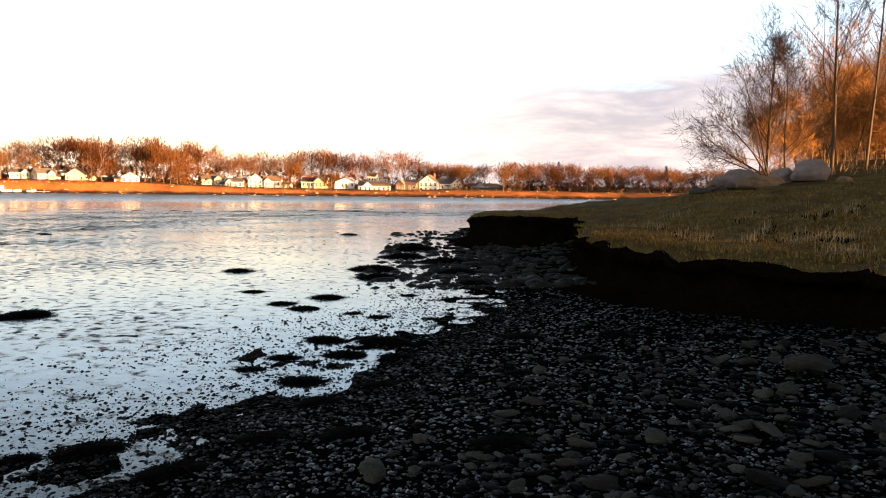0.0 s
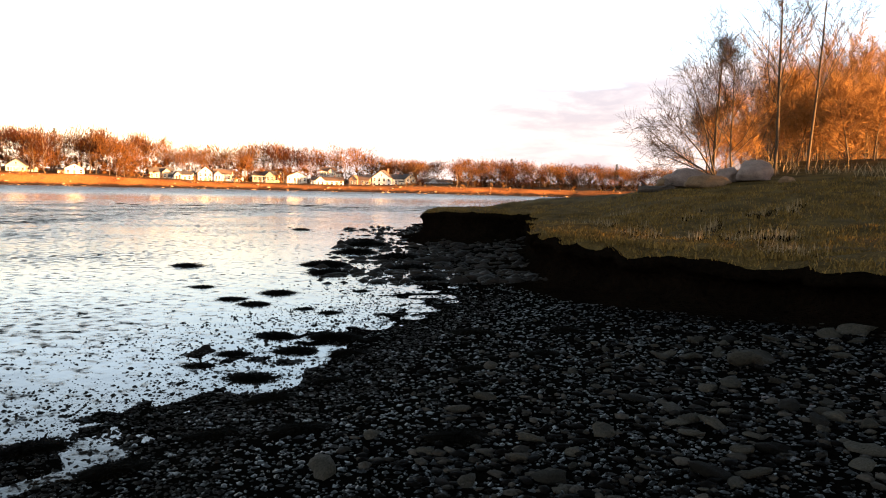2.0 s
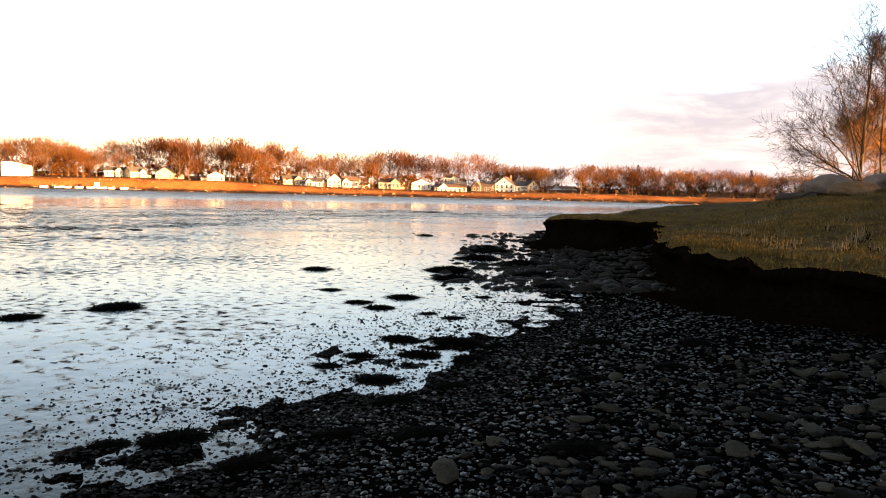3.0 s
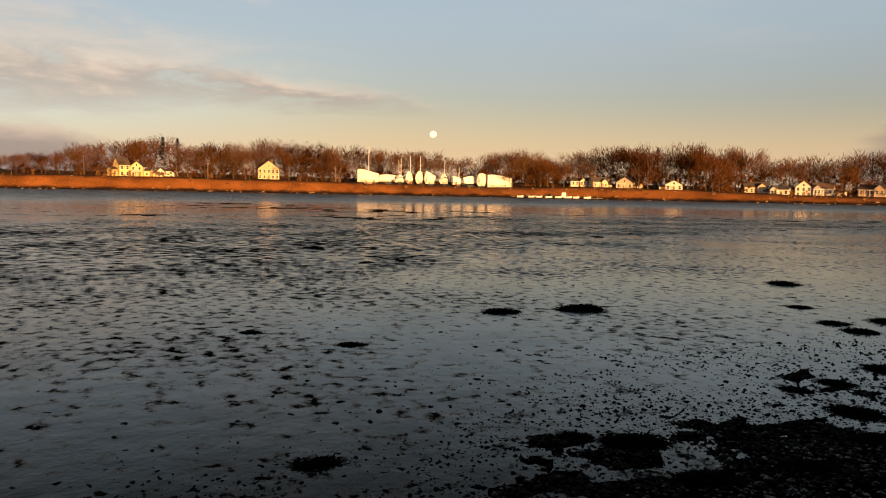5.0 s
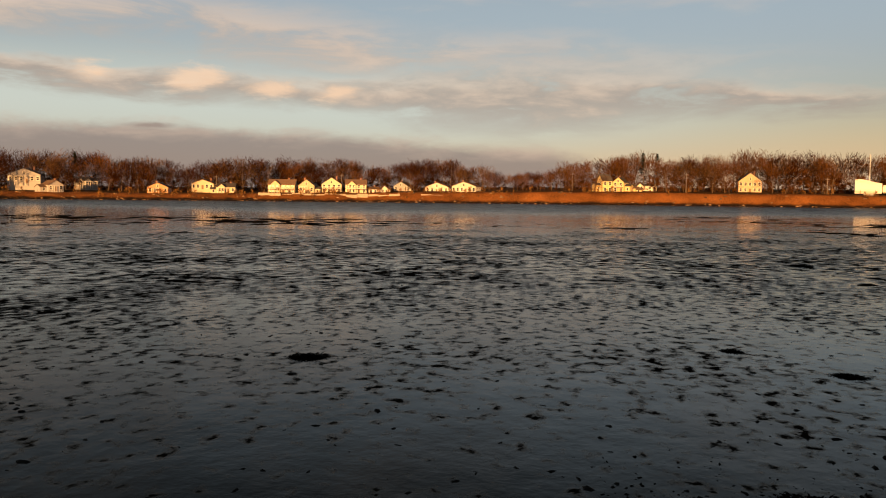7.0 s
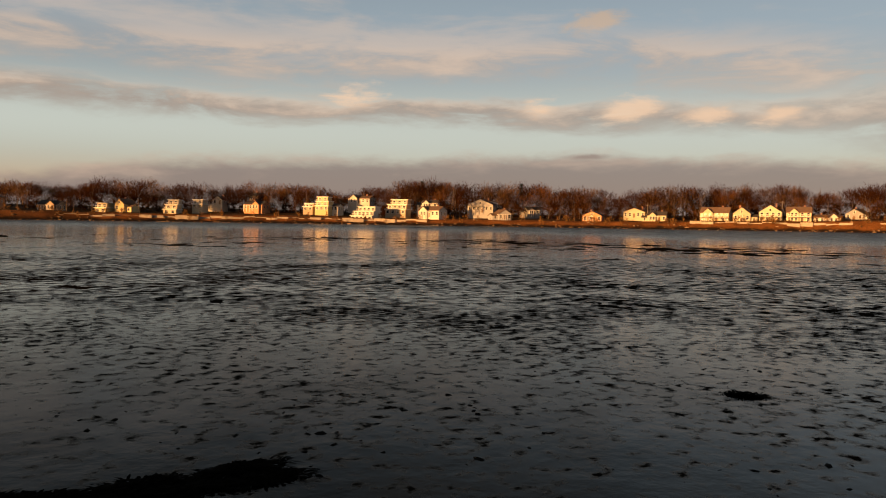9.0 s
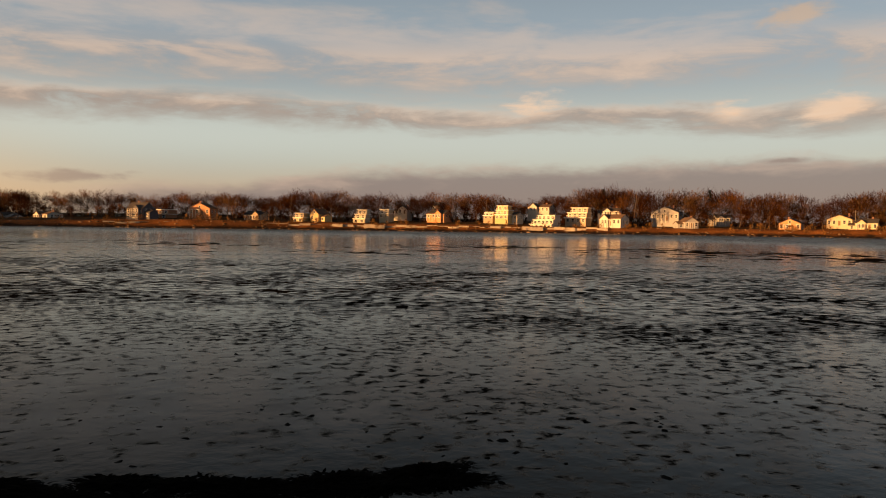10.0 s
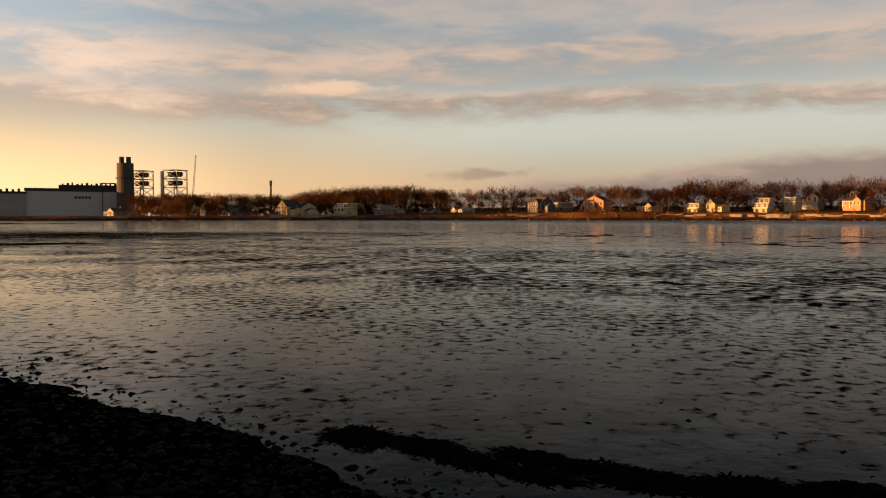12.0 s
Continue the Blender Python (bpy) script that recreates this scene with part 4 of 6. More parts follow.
# ---- bank along the beach ----
def bank_edge():
    """The turf bank's overhanging edge, swept along its line, with the eroded face under it."""
    line = [p for p in BANKLINE if -30 < p[1] < 60 and p[0] < 20]
    pts, run = [], 0.0
    for (ax, ay), (bx, by) in zip(line[:-1], line[1:]):
        k = max(1, int(math.hypot(bx - ax, by - ay) / 0.07))
        pts += [(ax + (bx - ax) * i / k, ay + (by - ay) * i / k) for i in range(k)]
    pts = np.array(pts)
    tang = np.gradient(pts, axis=0)
    for _ in range(12):
        tang[1:-1] = (tang[:-2] + tang[1:-1] + tang[2:]) / 3
    tang /= np.linalg.norm(tang, axis=1)[:, None]
    out = np.stack([tang[:, 1], -tang[:, 0]], 1)
    probe = signed(*(pts + out * 0.3).T, BANKLINE)
    out *= np.where(probe.mean() > 0, -1, 1)
    x, y = pts.T
    jag = (fbm(x, y, 0.9, 4, 71) - 0.5) * 0.75 + (fbm(x, y, 5, 2, 72) - 0.5) * 0.14
    inner = pts - out * 1.6
    ztop = ground(*inner.T)[0]
    slump = np.maximum(smooth01((fbm(x, y, 0.35, 2, 75) - 0.45) / 0.25), 0.9 * smooth01((y - 15) / 5))
    rows, mats = [], []
    prof = [(-1.6, 0.02, 1.0), (-1.0, 0.03, 1.0), (-0.6, 0.02, 1.0), (-0.25, -0.01, 1.0), (0.0, -0.06, 1.0), (0.09, -0.11, 1.0), (0.11, -0.17, 1.0), (0.04, -0.22, 1.0), (-0.06, 0.58, 0), (-0.13, 0.42, 0), (-0.10, 0.28, 0), (0.05, 0.12, 0), (0.60, -0.01, 0), (1.1, -0.2, 0)]
    for k, (o, dz, top) in enumerate(prof):
        w = jag * min(1.0, max(0.0, (o + 1.6) / 1.2)) + (fbm(x + k * 3.1, y, 4.0, 3, 80 + k) - 0.5) * (0.16 if k > 3 else 0.02)
        if not top:
            w = w + slump * 0.25 * (1 - dz)
        q = pts + out * (o + w)[:, None]
        g = ground(*(pts + out * 1.0).T)[0]
        z = (ztop + dz + (fbm(x + k, y, 2.2, 3, 90) - 0.5) * 0.12 - np.clip(o + 0.6, 0, 1) * 0.05) if top else g + np.minimum(dz, 0.7) * (ztop - g)
        rows.append(np.column_stack([q, z]))
    n, m = len(pts), len(prof)
    V = np.concatenate(rows)
    i, k = np.meshgrid(np.arange(n - 1), np.arange(m - 1))
    Q = np.stack([k * n + i, k * n + i + 1, (k + 1) * n + i + 1, (k + 1) * n + i], -1).reshape(-1, 4)
    if probe.mean() < 0:
        Q = Q[:, ::-1]
    me = tri_mesh("bank", V, Q, [TURF, PEAT_SHADE], True, (k.ravel() > 3).astype(int))
    r = np.random.default_rng(12)
    i, u, v = r.integers(0, n - 1, 60000), r.random(60000), r.random(60000) * 4.2
    k = v.astype(int)
    grid, t = V.reshape(m, n, 3), (v - k)[:, None]
    p = (grid[k, i] * (1 - t) + grid[k + 1, i] * t) * (1 - u[:, None]) + (grid[k, i + 1] * (1 - t) + grid[k + 1, i + 1] * t) * u[:, None]
    p = p[(np.hypot(p[:, 0], p[:, 1]) < 26) & (fbm(p[:, 0], p[:, 1], 0.9, 3, 57) + 0.3 * r.random(60000) > 0.62)]
    EDGE_GRASS.append(p)
    tagged(new("bank", me), "undercut dark peat bank topped with olive turf", "bank", kind="structure")


EDGE_GRASS = []
bank_edge()


# ---- grass on the bank ----
STRAW = island_vary(material("pale_stalks", (0.15, 0.11, 0.06), (0.28, 0.21, 0.12), 3, 0.9, 0, 10, 0.05, vary=0), 0.5, 1.3)
BLADES = island_vary(material("short_marsh_grass", (0.055, 0.038, 0.011), (0.19, 0.120, 0.036), 0.7, 0.95, 0, 6, 0.03, vary=0), 0.5, 1.4)


def blades(name, label, x, y, z, length, width, lean, mat, seed):
    r = np.random.default_rng(seed)
    n = len(x)
    a = r.random(n) * 6.283
    l = length * r.uniform(0.5, 1.4, n)
    w = width * r.uniform(0.6, 1.4, n)
    dx, dy = np.cos(a) * w, np.sin(a) * w
    tx, ty = r.normal(0, lean, n) * l, r.normal(0, lean, n) * l
    p = np.stack([x, y, z], 1)
    V = np.stack([p + np.stack([-dx, -dy, -0.03 + 0 * l], 1), p + np.stack([dx, dy, -0.03 + 0 * l], 1), p + np.stack([tx + dx * 0.5, ty + dy * 0.5, l], 1), p + np.stack([tx - dx * 0.5, ty - dy * 0.5, l], 1)], 1).reshape(-1, 3)
    q = np.arange(n)[:, None] * 4 + np.arange(4)[None]
    return tagged(new(name, tri_mesh(name, V, q, [mat])), label, "grass", kind="stuff")


def scatter(seed, n, x0, x1, y0, y1, keep):
    r = np.random.default_rng(seed)
    x, y = r.uniform(x0, x1, n), r.uniform(y0, y1, n)
    z, s, b, f = ground(x, y)
    k = keep(x, y, s, b, r)
    return x[k], y[k], z[k]


x, y, z = scatter(3, 190000, -13, 9, 5, 24, lambda x, y, s, b, r: (b > np.where(y > 14, 0.65, 0.02)) & (r.random(len(x)) < (1.2 - y / 36)) & (fbm(x, y, 0.8, 3, 55) + 0.35 * r.random(len(x)) > 0.58 - 0.06 * (b < 1.8)))
b = ground(x, y)[2]
z = np.maximum(z, np.where(y > 15, 0.5, 0.86)) + 0.085 * np.clip(1 - b / 1.6, 0, 1)
blades("short_grass", "short olive-brown marsh turf on the bank", x, y, z, 0.042, 0.010, 0.6, BLADES, 4)
blades("short_grass", "short rough turf along the bank's lip", *EDGE_GRASS[0].T, 0.038, 0.010, 0.7, BLADES, 14)


def stalk_patch(x, y):
    """Where the broken stalks stand thick."""
    a, d = np.degrees(np.arctan2(-x, y)), np.hypot(x, y)
    one = np.exp(-((a - 13) / 4.2) ** 2 - ((d - 11.6) / 1.7) ** 2)
    two = np.exp(-((a - 3) / 4.5) ** 2 - ((d - 9.7) / 1.1) ** 2)
    return np.maximum(one, two)


x, y, z = scatter(5, 90000, -6, 3.5, 7, 19, lambda x, y, s, b, r: (b > 0.5) & (fbm(x, y, 1.6, 3, 58) + 0.34 * stalk_patch(x, y) + 0.10 * r.random(len(x)) > 0.80) & (r.random(len(x)) < 0.45))
blades("stalks", "pale broken grass stalks standing in the turf", x, y, np.maximum(z, 0.8), 0.13, 0.0055, 0.16, STRAW, 6)
# near-black fill where the stalks stand thick
x, y, z = scatter(15, 60000, -6, 3.5, 7, 19, lambda x, y, s, b, r: (b > 0.5) & (fbm(x, y, 1.6, 3, 58) + 0.34 * stalk_patch(x, y) > 0.73) & (r.random(len(x)) < 0.5))
blades("dark_blades", "short near-black blades filling the gaps between the stalks", x, y, np.maximum(z, 0.8), 0.055, 0.012, 0.6, PEAT_SHADE, 16)
x, y, z = scatter(8, 6000, -6, 16, 21, 34, lambda x, y, s, b, r: (b > 9) & (fbm(x, y, 0.3, 3, 59) + 0.2 * r.random(len(x)) > 0.58))
blades("tall_grass", "dry tufts of tall grass below the trees", x, y, z, 0.24, 0.008, 0.35, STRAW, 9)


def polar(seed, n, a0, a1, r0, r1, keep, power=1.0):
    r = np.random.default_rng(seed)
    a = np.radians(r.uniform(a0, a1, n))
    d = r0 * (r1 / r0) ** (r.random(n) ** power)
    x, y = -d * np.sin(a), d * np.cos(a)
    z, s, b, f = ground(x, y)
    k = keep(x, y, s, b, r)
    return x[k], y[k], z[k], d[k]


# ---- near trees and brush ----
TWIG_NEAR = material("red_brown_twigs", (0.13, 0.066, 0.024), (0.28, 0.148, 0.052), 0.8, 0.85, 0, 6, 0.05)
# front trees' twigs: being backlit is put into this darker colour
TWIG_BACKLIT = material("backlit_brown_twigs", (0.022, 0.013, 0.008), (0.055, 0.032, 0.018), 0.8, 0.85, 0, 6, 0.05)
BARK_NEAR = material("smooth_bark", (0.034, 0.024, 0.016), (0.080, 0.058, 0.038), 1.5, 0.85, 0.5, 25, 0.1)


def bare_tree(bearing, dist, height, label, seed, name="tree", turn=0.0, tilt=0.0, **opts):
    r = np.random.default_rng(seed)
    wv, wf, tv, tf = branch_tree(r, height, **opts)
    x, y = -dist * math.sin(radians(bearing)), dist * math.cos(radians(bearing))
    ob = empty(name, pose(x, y, ground_z(x, y) - 0.1, 0, 0, turn) @ pose(0, 0, 0, 0, tilt, 0))
    tagged(ob, label, name if name != "brush" else "shrub")
    t = new("trunk", tri_mesh("trunk", wv, wf, [BARK_NEAR], True))
    c = new("crown", tri_mesh("crown", tv, tf, [TWIG_NEAR if name == "brush" else TWIG_BACKLIT]))
    t.parent = c.parent = ob
    return ob


bare_tree(7.7, 29, 6.4, "slender bare tree with dark upswept branches beside the boulders", 11, levels=3, kids=(14, 5, 3), twigs=5, twig_len=0.45, twig_w=0.005, trunk_r=0.07, sides=6, lean=0.015, spread=0.58, start=0.12, wig=0.035)
bare_tree(3.7, 27.5, 8.4, "slender dark-barked bare tree above the brush", 12, levels=3, kids=(15, 5, 3), twigs=7, twig_len=0.5, twig_w=0.005, trunk_r=0.065, sides=6, lean=0.015, spread=0.55, start=0.3, wig=0.035)
bare_tree(1.7, 29, 9.0, "slender pale-barked bare tree in low sun", 13, levels=3, kids=(13, 5, 3), twigs=7, twig_len=0.5, twig_w=0.005, trunk_r=0.055, sides=6, lean=0.015, spread=0.5, start=0.35, wig=0.035)
bare_tree(6.4, 29, 5.4, "thin bare sapling among red brush", 14, levels=3, kids=(14, 6, 3), twigs=8, twig_len=0.5, twig_w=0.005, trunk_r=0.05, sides=5, lean=0.03, spread=0.6, start=0.15, wig=0.06)
for tilt, h, seed in ((-14, 4.6, 15), (-34, 4.4, 16), (-52, 4.2, 19), (-66, 3.2, 20)):
    bare_tree(7.4, 28, h, "low arching dark shrub reaching over the boulders", seed, tilt=tilt, turn=(seed * 7) % 14, levels=3, kids=(12, 5, 3), twigs=3, twig_len=0.45, twig_w=0.0045, trunk_r=0.04, sides=5, lean=0.05, spread=0.66, start=0.12, up=0.3)
bare_tree(-5.6, 27, 12.5, "tall bare oak with wide limbs in low sun", 17, levels=3, kids=(13, 7, 4), twigs=8, twig_len=0.5, twig_w=0.006, trunk_r=0.2, sides=7, lean=0.03, spread=0.68, start=0.25)
bare_tree(-8.5, 31, 11.5, "tall bare oak with twisted limbs", 18, levels=3, kids=(12, 7, 4), twigs=8, twig_len=0.5, twig_w=0.006, trunk_r=0.18, sides=7, lean=0.05, spread=0.68, start=0.25)
for k, (bearing, dist, h) in enumerate([(5.0, 32, 4.2), (6.8, 31, 3.6), (8.2, 30, 3.0), (4.0, 34, 4.0), (2.4, 33, 3.4), (0.6, 34, 3.2), (-0.8, 32, 3.6), (-2.2, 33, 3.4)]):
    bare_tree(bearing, dist, h, "tangled red-brown leafless brush at the bank's top", 30 + k, name="brush", levels=3, kids=(16, 6, 3), twigs=8, twig_len=0.5, twig_w=0.006, trunk_r=0.04, sides=4, lean=0.15, spread=0.8, start=0.0, up=0.2)
NEAR_KINDS = [branch_tree(np.random.default_rng(50 + q), 9.0, 2, spread=0.68, start=0.1, kids=(13, 6), twigs=19, twig_len=0.75, twig_w=0.010, trunk_r=0.09, sides=4, up=0.25, flat_twig=True) for q in range(6)]


def near_woods(name, label, spots):
    V, F, I, base = [], [], [], 0
    r = np.random.default_rng(77)
    for bearing, dist, h in spots:
        x, y = -dist * math.sin(radians(bearing)), dist * math.cos(radians(bearing))
        g = ground_z(x, y)
        kind = (NEAR_KINDS if name == "woods" else FAR_KINDS_LOW)[r.integers(6)]
        c, s, k = math.cos(bearing * 91), math.sin(bearing * 91), h / 9
        for vv, ff, mi in ((kind[0], kind[1], 0), (kind[2], kind[3], 1)):
            V.append(np.stack([(vv[:, 0] * c - vv[:, 1] * s) * k + x, (vv[:, 0] * s + vv[:, 1] * c) * k + y, vv[:, 2] * k * 1.12 + g - 0.12 * h - 0.2], 1))
            F.append(ff + base)
            I.append(np.full(len(ff), mi))
            base += len(vv)
    return tagged(new(name, tri_mesh(name, np.concatenate(V), np.concatenate(F), [BARK_NEAR, TWIG_NEAR], False, np.concatenate(I))), label, "woods", kind="stuff")


r = np.random.default_rng(5)
near_woods("woods", "dense bare young woods glowing orange in low sun", [(r.uniform(-7.5, 5.5), d, (0.135 * d + 1.6) * r.uniform(0.8, 1.1)) for d in np.linspace(37, 70, 60)] + [(r.uniform(-7.5, 4), d, r.uniform(3.0, 4.5)) for d in np.linspace(35, 60, 46)])
# out-of-view trees added only to keep low sun off beach and bank
near_woods("thicket", "unseen bare woods added behind the beach to shade it", [(math.degrees(math.atan2(-x, y)), math.hypot(x, y), r.uniform(8, 12) if y < 10 else r.uniform(3.2, 4.6)) for x, y in zip(r.uniform(18, 46, 110), r.uniform(-14, 28, 110))])
x, y, z, d = polar(31, 2400, 18, 42, 13, 33, lambda x, y, s, b, r: (s > -1.6) & (b < 0.5) & (b > -6))
q = np.random.default_rng(8).random(len(x)) ** 2
RUBBLE = (x, y, z, q)

x, y, z, d = polar(35, 62000, 20, 92, 3.2, 18, lambda x, y, s, b, r: (s > -2.6) & (s < 1.8) & (b < 0) & (r.random(len(x)) < smooth01((s + 2.6) / 2.6) ** 1.5) & (fbm(x, y, 0.9, 3, 38) + 0.3 * r.random(len(x)) > 0.55))
EDGE = (x, y, z, d)

# ---- boulders and driftwood ----
ROCK = material("pale_granite", (0.085, 0.062, 0.053), (0.20, 0.154, 0.134), 2.2, 0.9, 0.9, 16, 0.2, object_space=True)
RUST_ROCK = material("rust_stained_rock", (0.06, 0.036, 0.018), (0.22, 0.140, 0.080), 1.8, 0.9, 0.9, 14, 0.2, object_space=True)
DRIFT = material("dark_driftwood", (0.03, 0.026, 0.022), (0.08, 0.066, 0.055), 2, 0.9, 0.6, 18, 0.1)


def rock_mesh(name, seed, subdiv, mat, flat=0.6, rough=0.22):
    bm = bmesh.new()
    bmesh.ops.create_icosphere(bm, subdivisions=subdiv, radius=1.0)
    off = Vector((seed * 7.1, seed * 3.3, seed * 1.7))
    for v in bm.verts:
        d = v.co.normalized()
        k = 1 + rough * noise.noise(d * 1.1 + off) * 1.6 + rough * 0.5 * noise.noise(d * 2.7 + off) + (rough * 0.2 * noise.noise(d * 7 + off) if subdiv > 2 else 0)
        v.co = Vector((d.x * k, d.y * k * 0.8, d.z * k * flat))
        v.co.z = max(v.co.z, -flat * 0.5)
    me = bpy.data.meshes.new(name)
    bm.to_mesh(me)
    bm.free()
    me.materials.append(mat)
    me.shade_smooth()
    return me


for k, (bearing, dist, w, h, mat, turn, label) in enumerate([
        (9.5, 25.5, 1.3, 0.56, ROCK, 20, "pale sloping granite boulder on the turf"), (8.0, 24.2, 1.25, 0.40, RUST_ROCK, -10, "rust-brown boulder, dark underneath, on the turf"),
        (6.6, 25.2, 0.75, 0.42, ROCK, 40, "small grey boulder between two larger ones"), (5.0, 25.0, 1.12, 0.58, ROCK, 15, "large rounded pinkish granite boulder"),
        (2.9, 24.0, 0.4, 0.2, RUST_ROCK, 15, "low brown rock in dry grass"), (10.6, 26.5, 0.9, 0.4, RUST_ROCK, 60, "dark low rock at the bank's end")]):
    x, y = -dist * math.sin(radians(bearing)), dist * math.cos(radians(bearing))
    ob = new("boulder", rock_mesh("boulder", k + 2, 4, mat, 1.0, 0.20))
    ob.matrix_world = pose(x, y, ground_z(x, y) + h * 0.36, 0, 0, bearing + turn) @ Matrix.Diagonal((w / 2, w / 2, h * 0.68, 1))
    tagged(ob, label, "boulder", "boulders on the bank")
bm = bmesh.new()
for a, b, ra, rb in (((-0.6, 0, 0.12), (0.5, 0.1, 0.16), 0.11, 0.08), ((0.0, 0.04, 0.14), (0.45, -0.25, 0.32), 0.05, 0.02), ((-0.3, 0.02, 0.14), (-0.55, 0.2, 0.35), 0.04, 0.015)):
    tube(bm, a, b, ra, rb, 8)
log = part("driftwood", bm, DRIFT, None)
x, y = -25.0 * math.sin(radians(11.3)), 25.0 * math.cos(radians(11.3))
log.matrix_world = pose(x, y, ground_z(x, y) - 0.02, 0, 0, 8)
tagged(log, "dark weathered driftwood log with broken stubs", "driftwood")

# ---- weed-covered rocks on the flat ----
WEED = island_vary(material("dark_rockweed", (0.0008, 0.0008, 0.0005), (0.0035, 0.0028, 0.0016), 6, 0.85, 0, 30, 0.01), 0.5, 1.5)


def weed_mesh(seed):
    """A low mound covered in drooping strands, one metre across."""
    r = np.random.default_rng(seed)
    V, F = [], []
    n = 20
    for k, (rad, z) in enumerate(((0.52, -0.06), (0.45, 0.05), (0.30, 0.13), (0.12, 0.17))):
        for q in range(n):
            a = 6.283 * q / n
            w = rad * (1 + 0.35 * (noise.noise(Vector((math.cos(a) * 1.3 + seed, math.sin(a) * 1.3, k * 0.4)))) + 0.1 * r.normal())
            V.append((w * math.cos(a), w * math.sin(a) * 0.7, z * r.uniform(0.7, 1.2)))
    for k in range(3):
        for q in range(n):
            a, b = k * n + q, k * n + (q + 1) % n
            F += [(a, b, b + n), (a, b + n, a + n)]
    V.append((0, 0, 0.17))
    F += [(3 * n + q, 3 * n + (q + 1) % n, 4 * n) for q in range(n)]
    for q in range(360):
        a, u = r.random() * 6.283, r.random() ** 0.6
        rad = 0.5 * u * (1 + 0.3 * noise.noise(Vector((math.cos(a) * 1.3 + seed, math.sin(a) * 1.3, 0.3))))
        p = np.array([rad * math.cos(a), rad * math.sin(a) * 0.7, 0.17 * (1 - u ** 2) + 0.02])
        d = np.array([math.cos(a), math.sin(a), -0.25]) + r.normal(0, 0.36, 3)
        l = 0.10 * r.uniform(0.5, 1.5)
        sv = np.array([-math.sin(a), math.cos(a), 0]) * 0.014
        b = len(V)
        tip = p + d * l
        tip[2] = max(tip[2], -0.02)
        mid = p + d * l * 0.5 + (0, 0, 0.03)
        V += [tuple(p - sv), tuple(p + sv), tuple(mid + sv), tuple(mid - sv), tuple(tip)]
        F += [(b, b + 1, b + 2), (b, b + 2, b + 3), (b + 3, b + 2, b + 4)]
    return tri_mesh("seaweed_clump", np.array(V), np.array(F), [WEED])


WEEDS = [weed_mesh(q) for q in range(5)]
SPOTS_NEAR = [(-4.44, 2.69, 0.23), (-4.22, 2.98, 0.44), (-3.49, 3.01, 0.37), (-3.41, 3.69, 0.33), (-2.93, 3.93, 0.36), (-3.67, 4.56, 0.34), (-3.6, 5.22, 0.33), (-4.3, 5.03, 0.44),
              (-4.98, 5.13, 0.32), (-5.06, 5.66, 0.34), (-4.63, 6.1, 0.39), (-4.08, 6.19, 0.38), (-4.68, 6.82, 0.55), (-5.29, 6.58, 0.47), (-5.72, 8.19, 0.33), (-6.17, 8.26, 0.3),
              (-6.53, 10.18, 0.32), (-7.42, 9.25, 0.52), (-6.96, 8.19, 0.44), (-7.54, 8.37, 0.41), (-8.79, 9.12, 0.37), (-11.3, 11.28, 0.59), (-6.4, 12.14, 0.71), (-3.39, 7.52, 0.42)]
SPOTS_FAR = [(-2.27, 6.62, 0.31), (-1.9, 4.08, 0.36), (-2.44, 7.8, 0.36), (-4.66, 9.44, 0.31), (-2.64, 5.89, 0.29), (-9.48, 4.5, 0.5), (-9.4, 5.75, 0.65), (-4.46, 0.96, 0.34),
             (-5.8, 1.87, 0.18), (-8.79, 1.1, 0.29), (-7.83, 2.01, 0.33), (-21.12, 4.29, 0.56), (-7.23, -3.12, 0.41), (2.94, -9.35, 0.22), (-17.79, 23.47, 0.65), (-17.3, 26.0, 0.46),
             (-9.3, 13.2, 0.9), (-8.4, 12.0, 0.8), (-10.6, 16.2, 1.0), (-9.0, 15.6, 1.0), (-11.8, 18.6, 1.1), (-7.6, 13.8, 0.8), (-12.6, 19.8, 0.9)]
for k, (x, y, w) in enumerate(SPOTS_NEAR + SPOTS_FAR):
    ob = new("seaweed_clump", WEEDS[k % 5])
    z = max(ground_z(x, y), -0.01)
    ob.matrix_world = pose(x, y, z - 0.01, 0, 0, math.degrees(math.atan2(-x, y)) + (k * 37 % 40) - 20) @ Matrix.Diagonal((w * 1.2, w * 1.1, w * 0.62, 1))
    where = "dark rockweed clump stranded on gravel" if z > 0.03 else "dark rockweed clump in the shallow water film"
    tagged(ob, where, "seaweed", "rockweed clumps")
for k in range(15):
    u = k / 14
    x, y = 0.35 - 3.1 * u + 0.12 * math.sin(k * 2.3), -5.75 + 1.5 * u + 0.22 * math.sin(math.pi * u) + 0.12 * math.cos(k * 3.1)
    ob = new("seaweed_clump", WEEDS[(k * 3) % 5])
    ob.matrix_world = pose(x, y, max(ground_z(x, y), -0.01) - 0.01, 0, 0, -25 + (k * 53 % 50) - 25) @ Matrix.Diagonal((0.80, 0.52, 0.20, 1))
    tagged(ob, "dark wet rockweed in a drift line", "seaweed", "rockweed clumps")

# a bar of dark mud standing clear of the water
bm = bmesh.new()
for q in range(41):
    for k in range(9):
        u, v = q / 20 - 1, k / 4 - 1
        edge_ = (1 - u * u) ** 0.5 * (1 + 0.35 * noise.noise(Vector((q * 0.23, 1.7, 0))))
        bm.verts.new((u * 6.5, v * 0.8 * edge_, 0.14 * (1 - v * v) * edge_ * (1 + 0.5 * noise.noise(Vector((q * 0.4, k * 0.5, 4)))) - 0.03))
bm.verts.ensure_lookup_table()
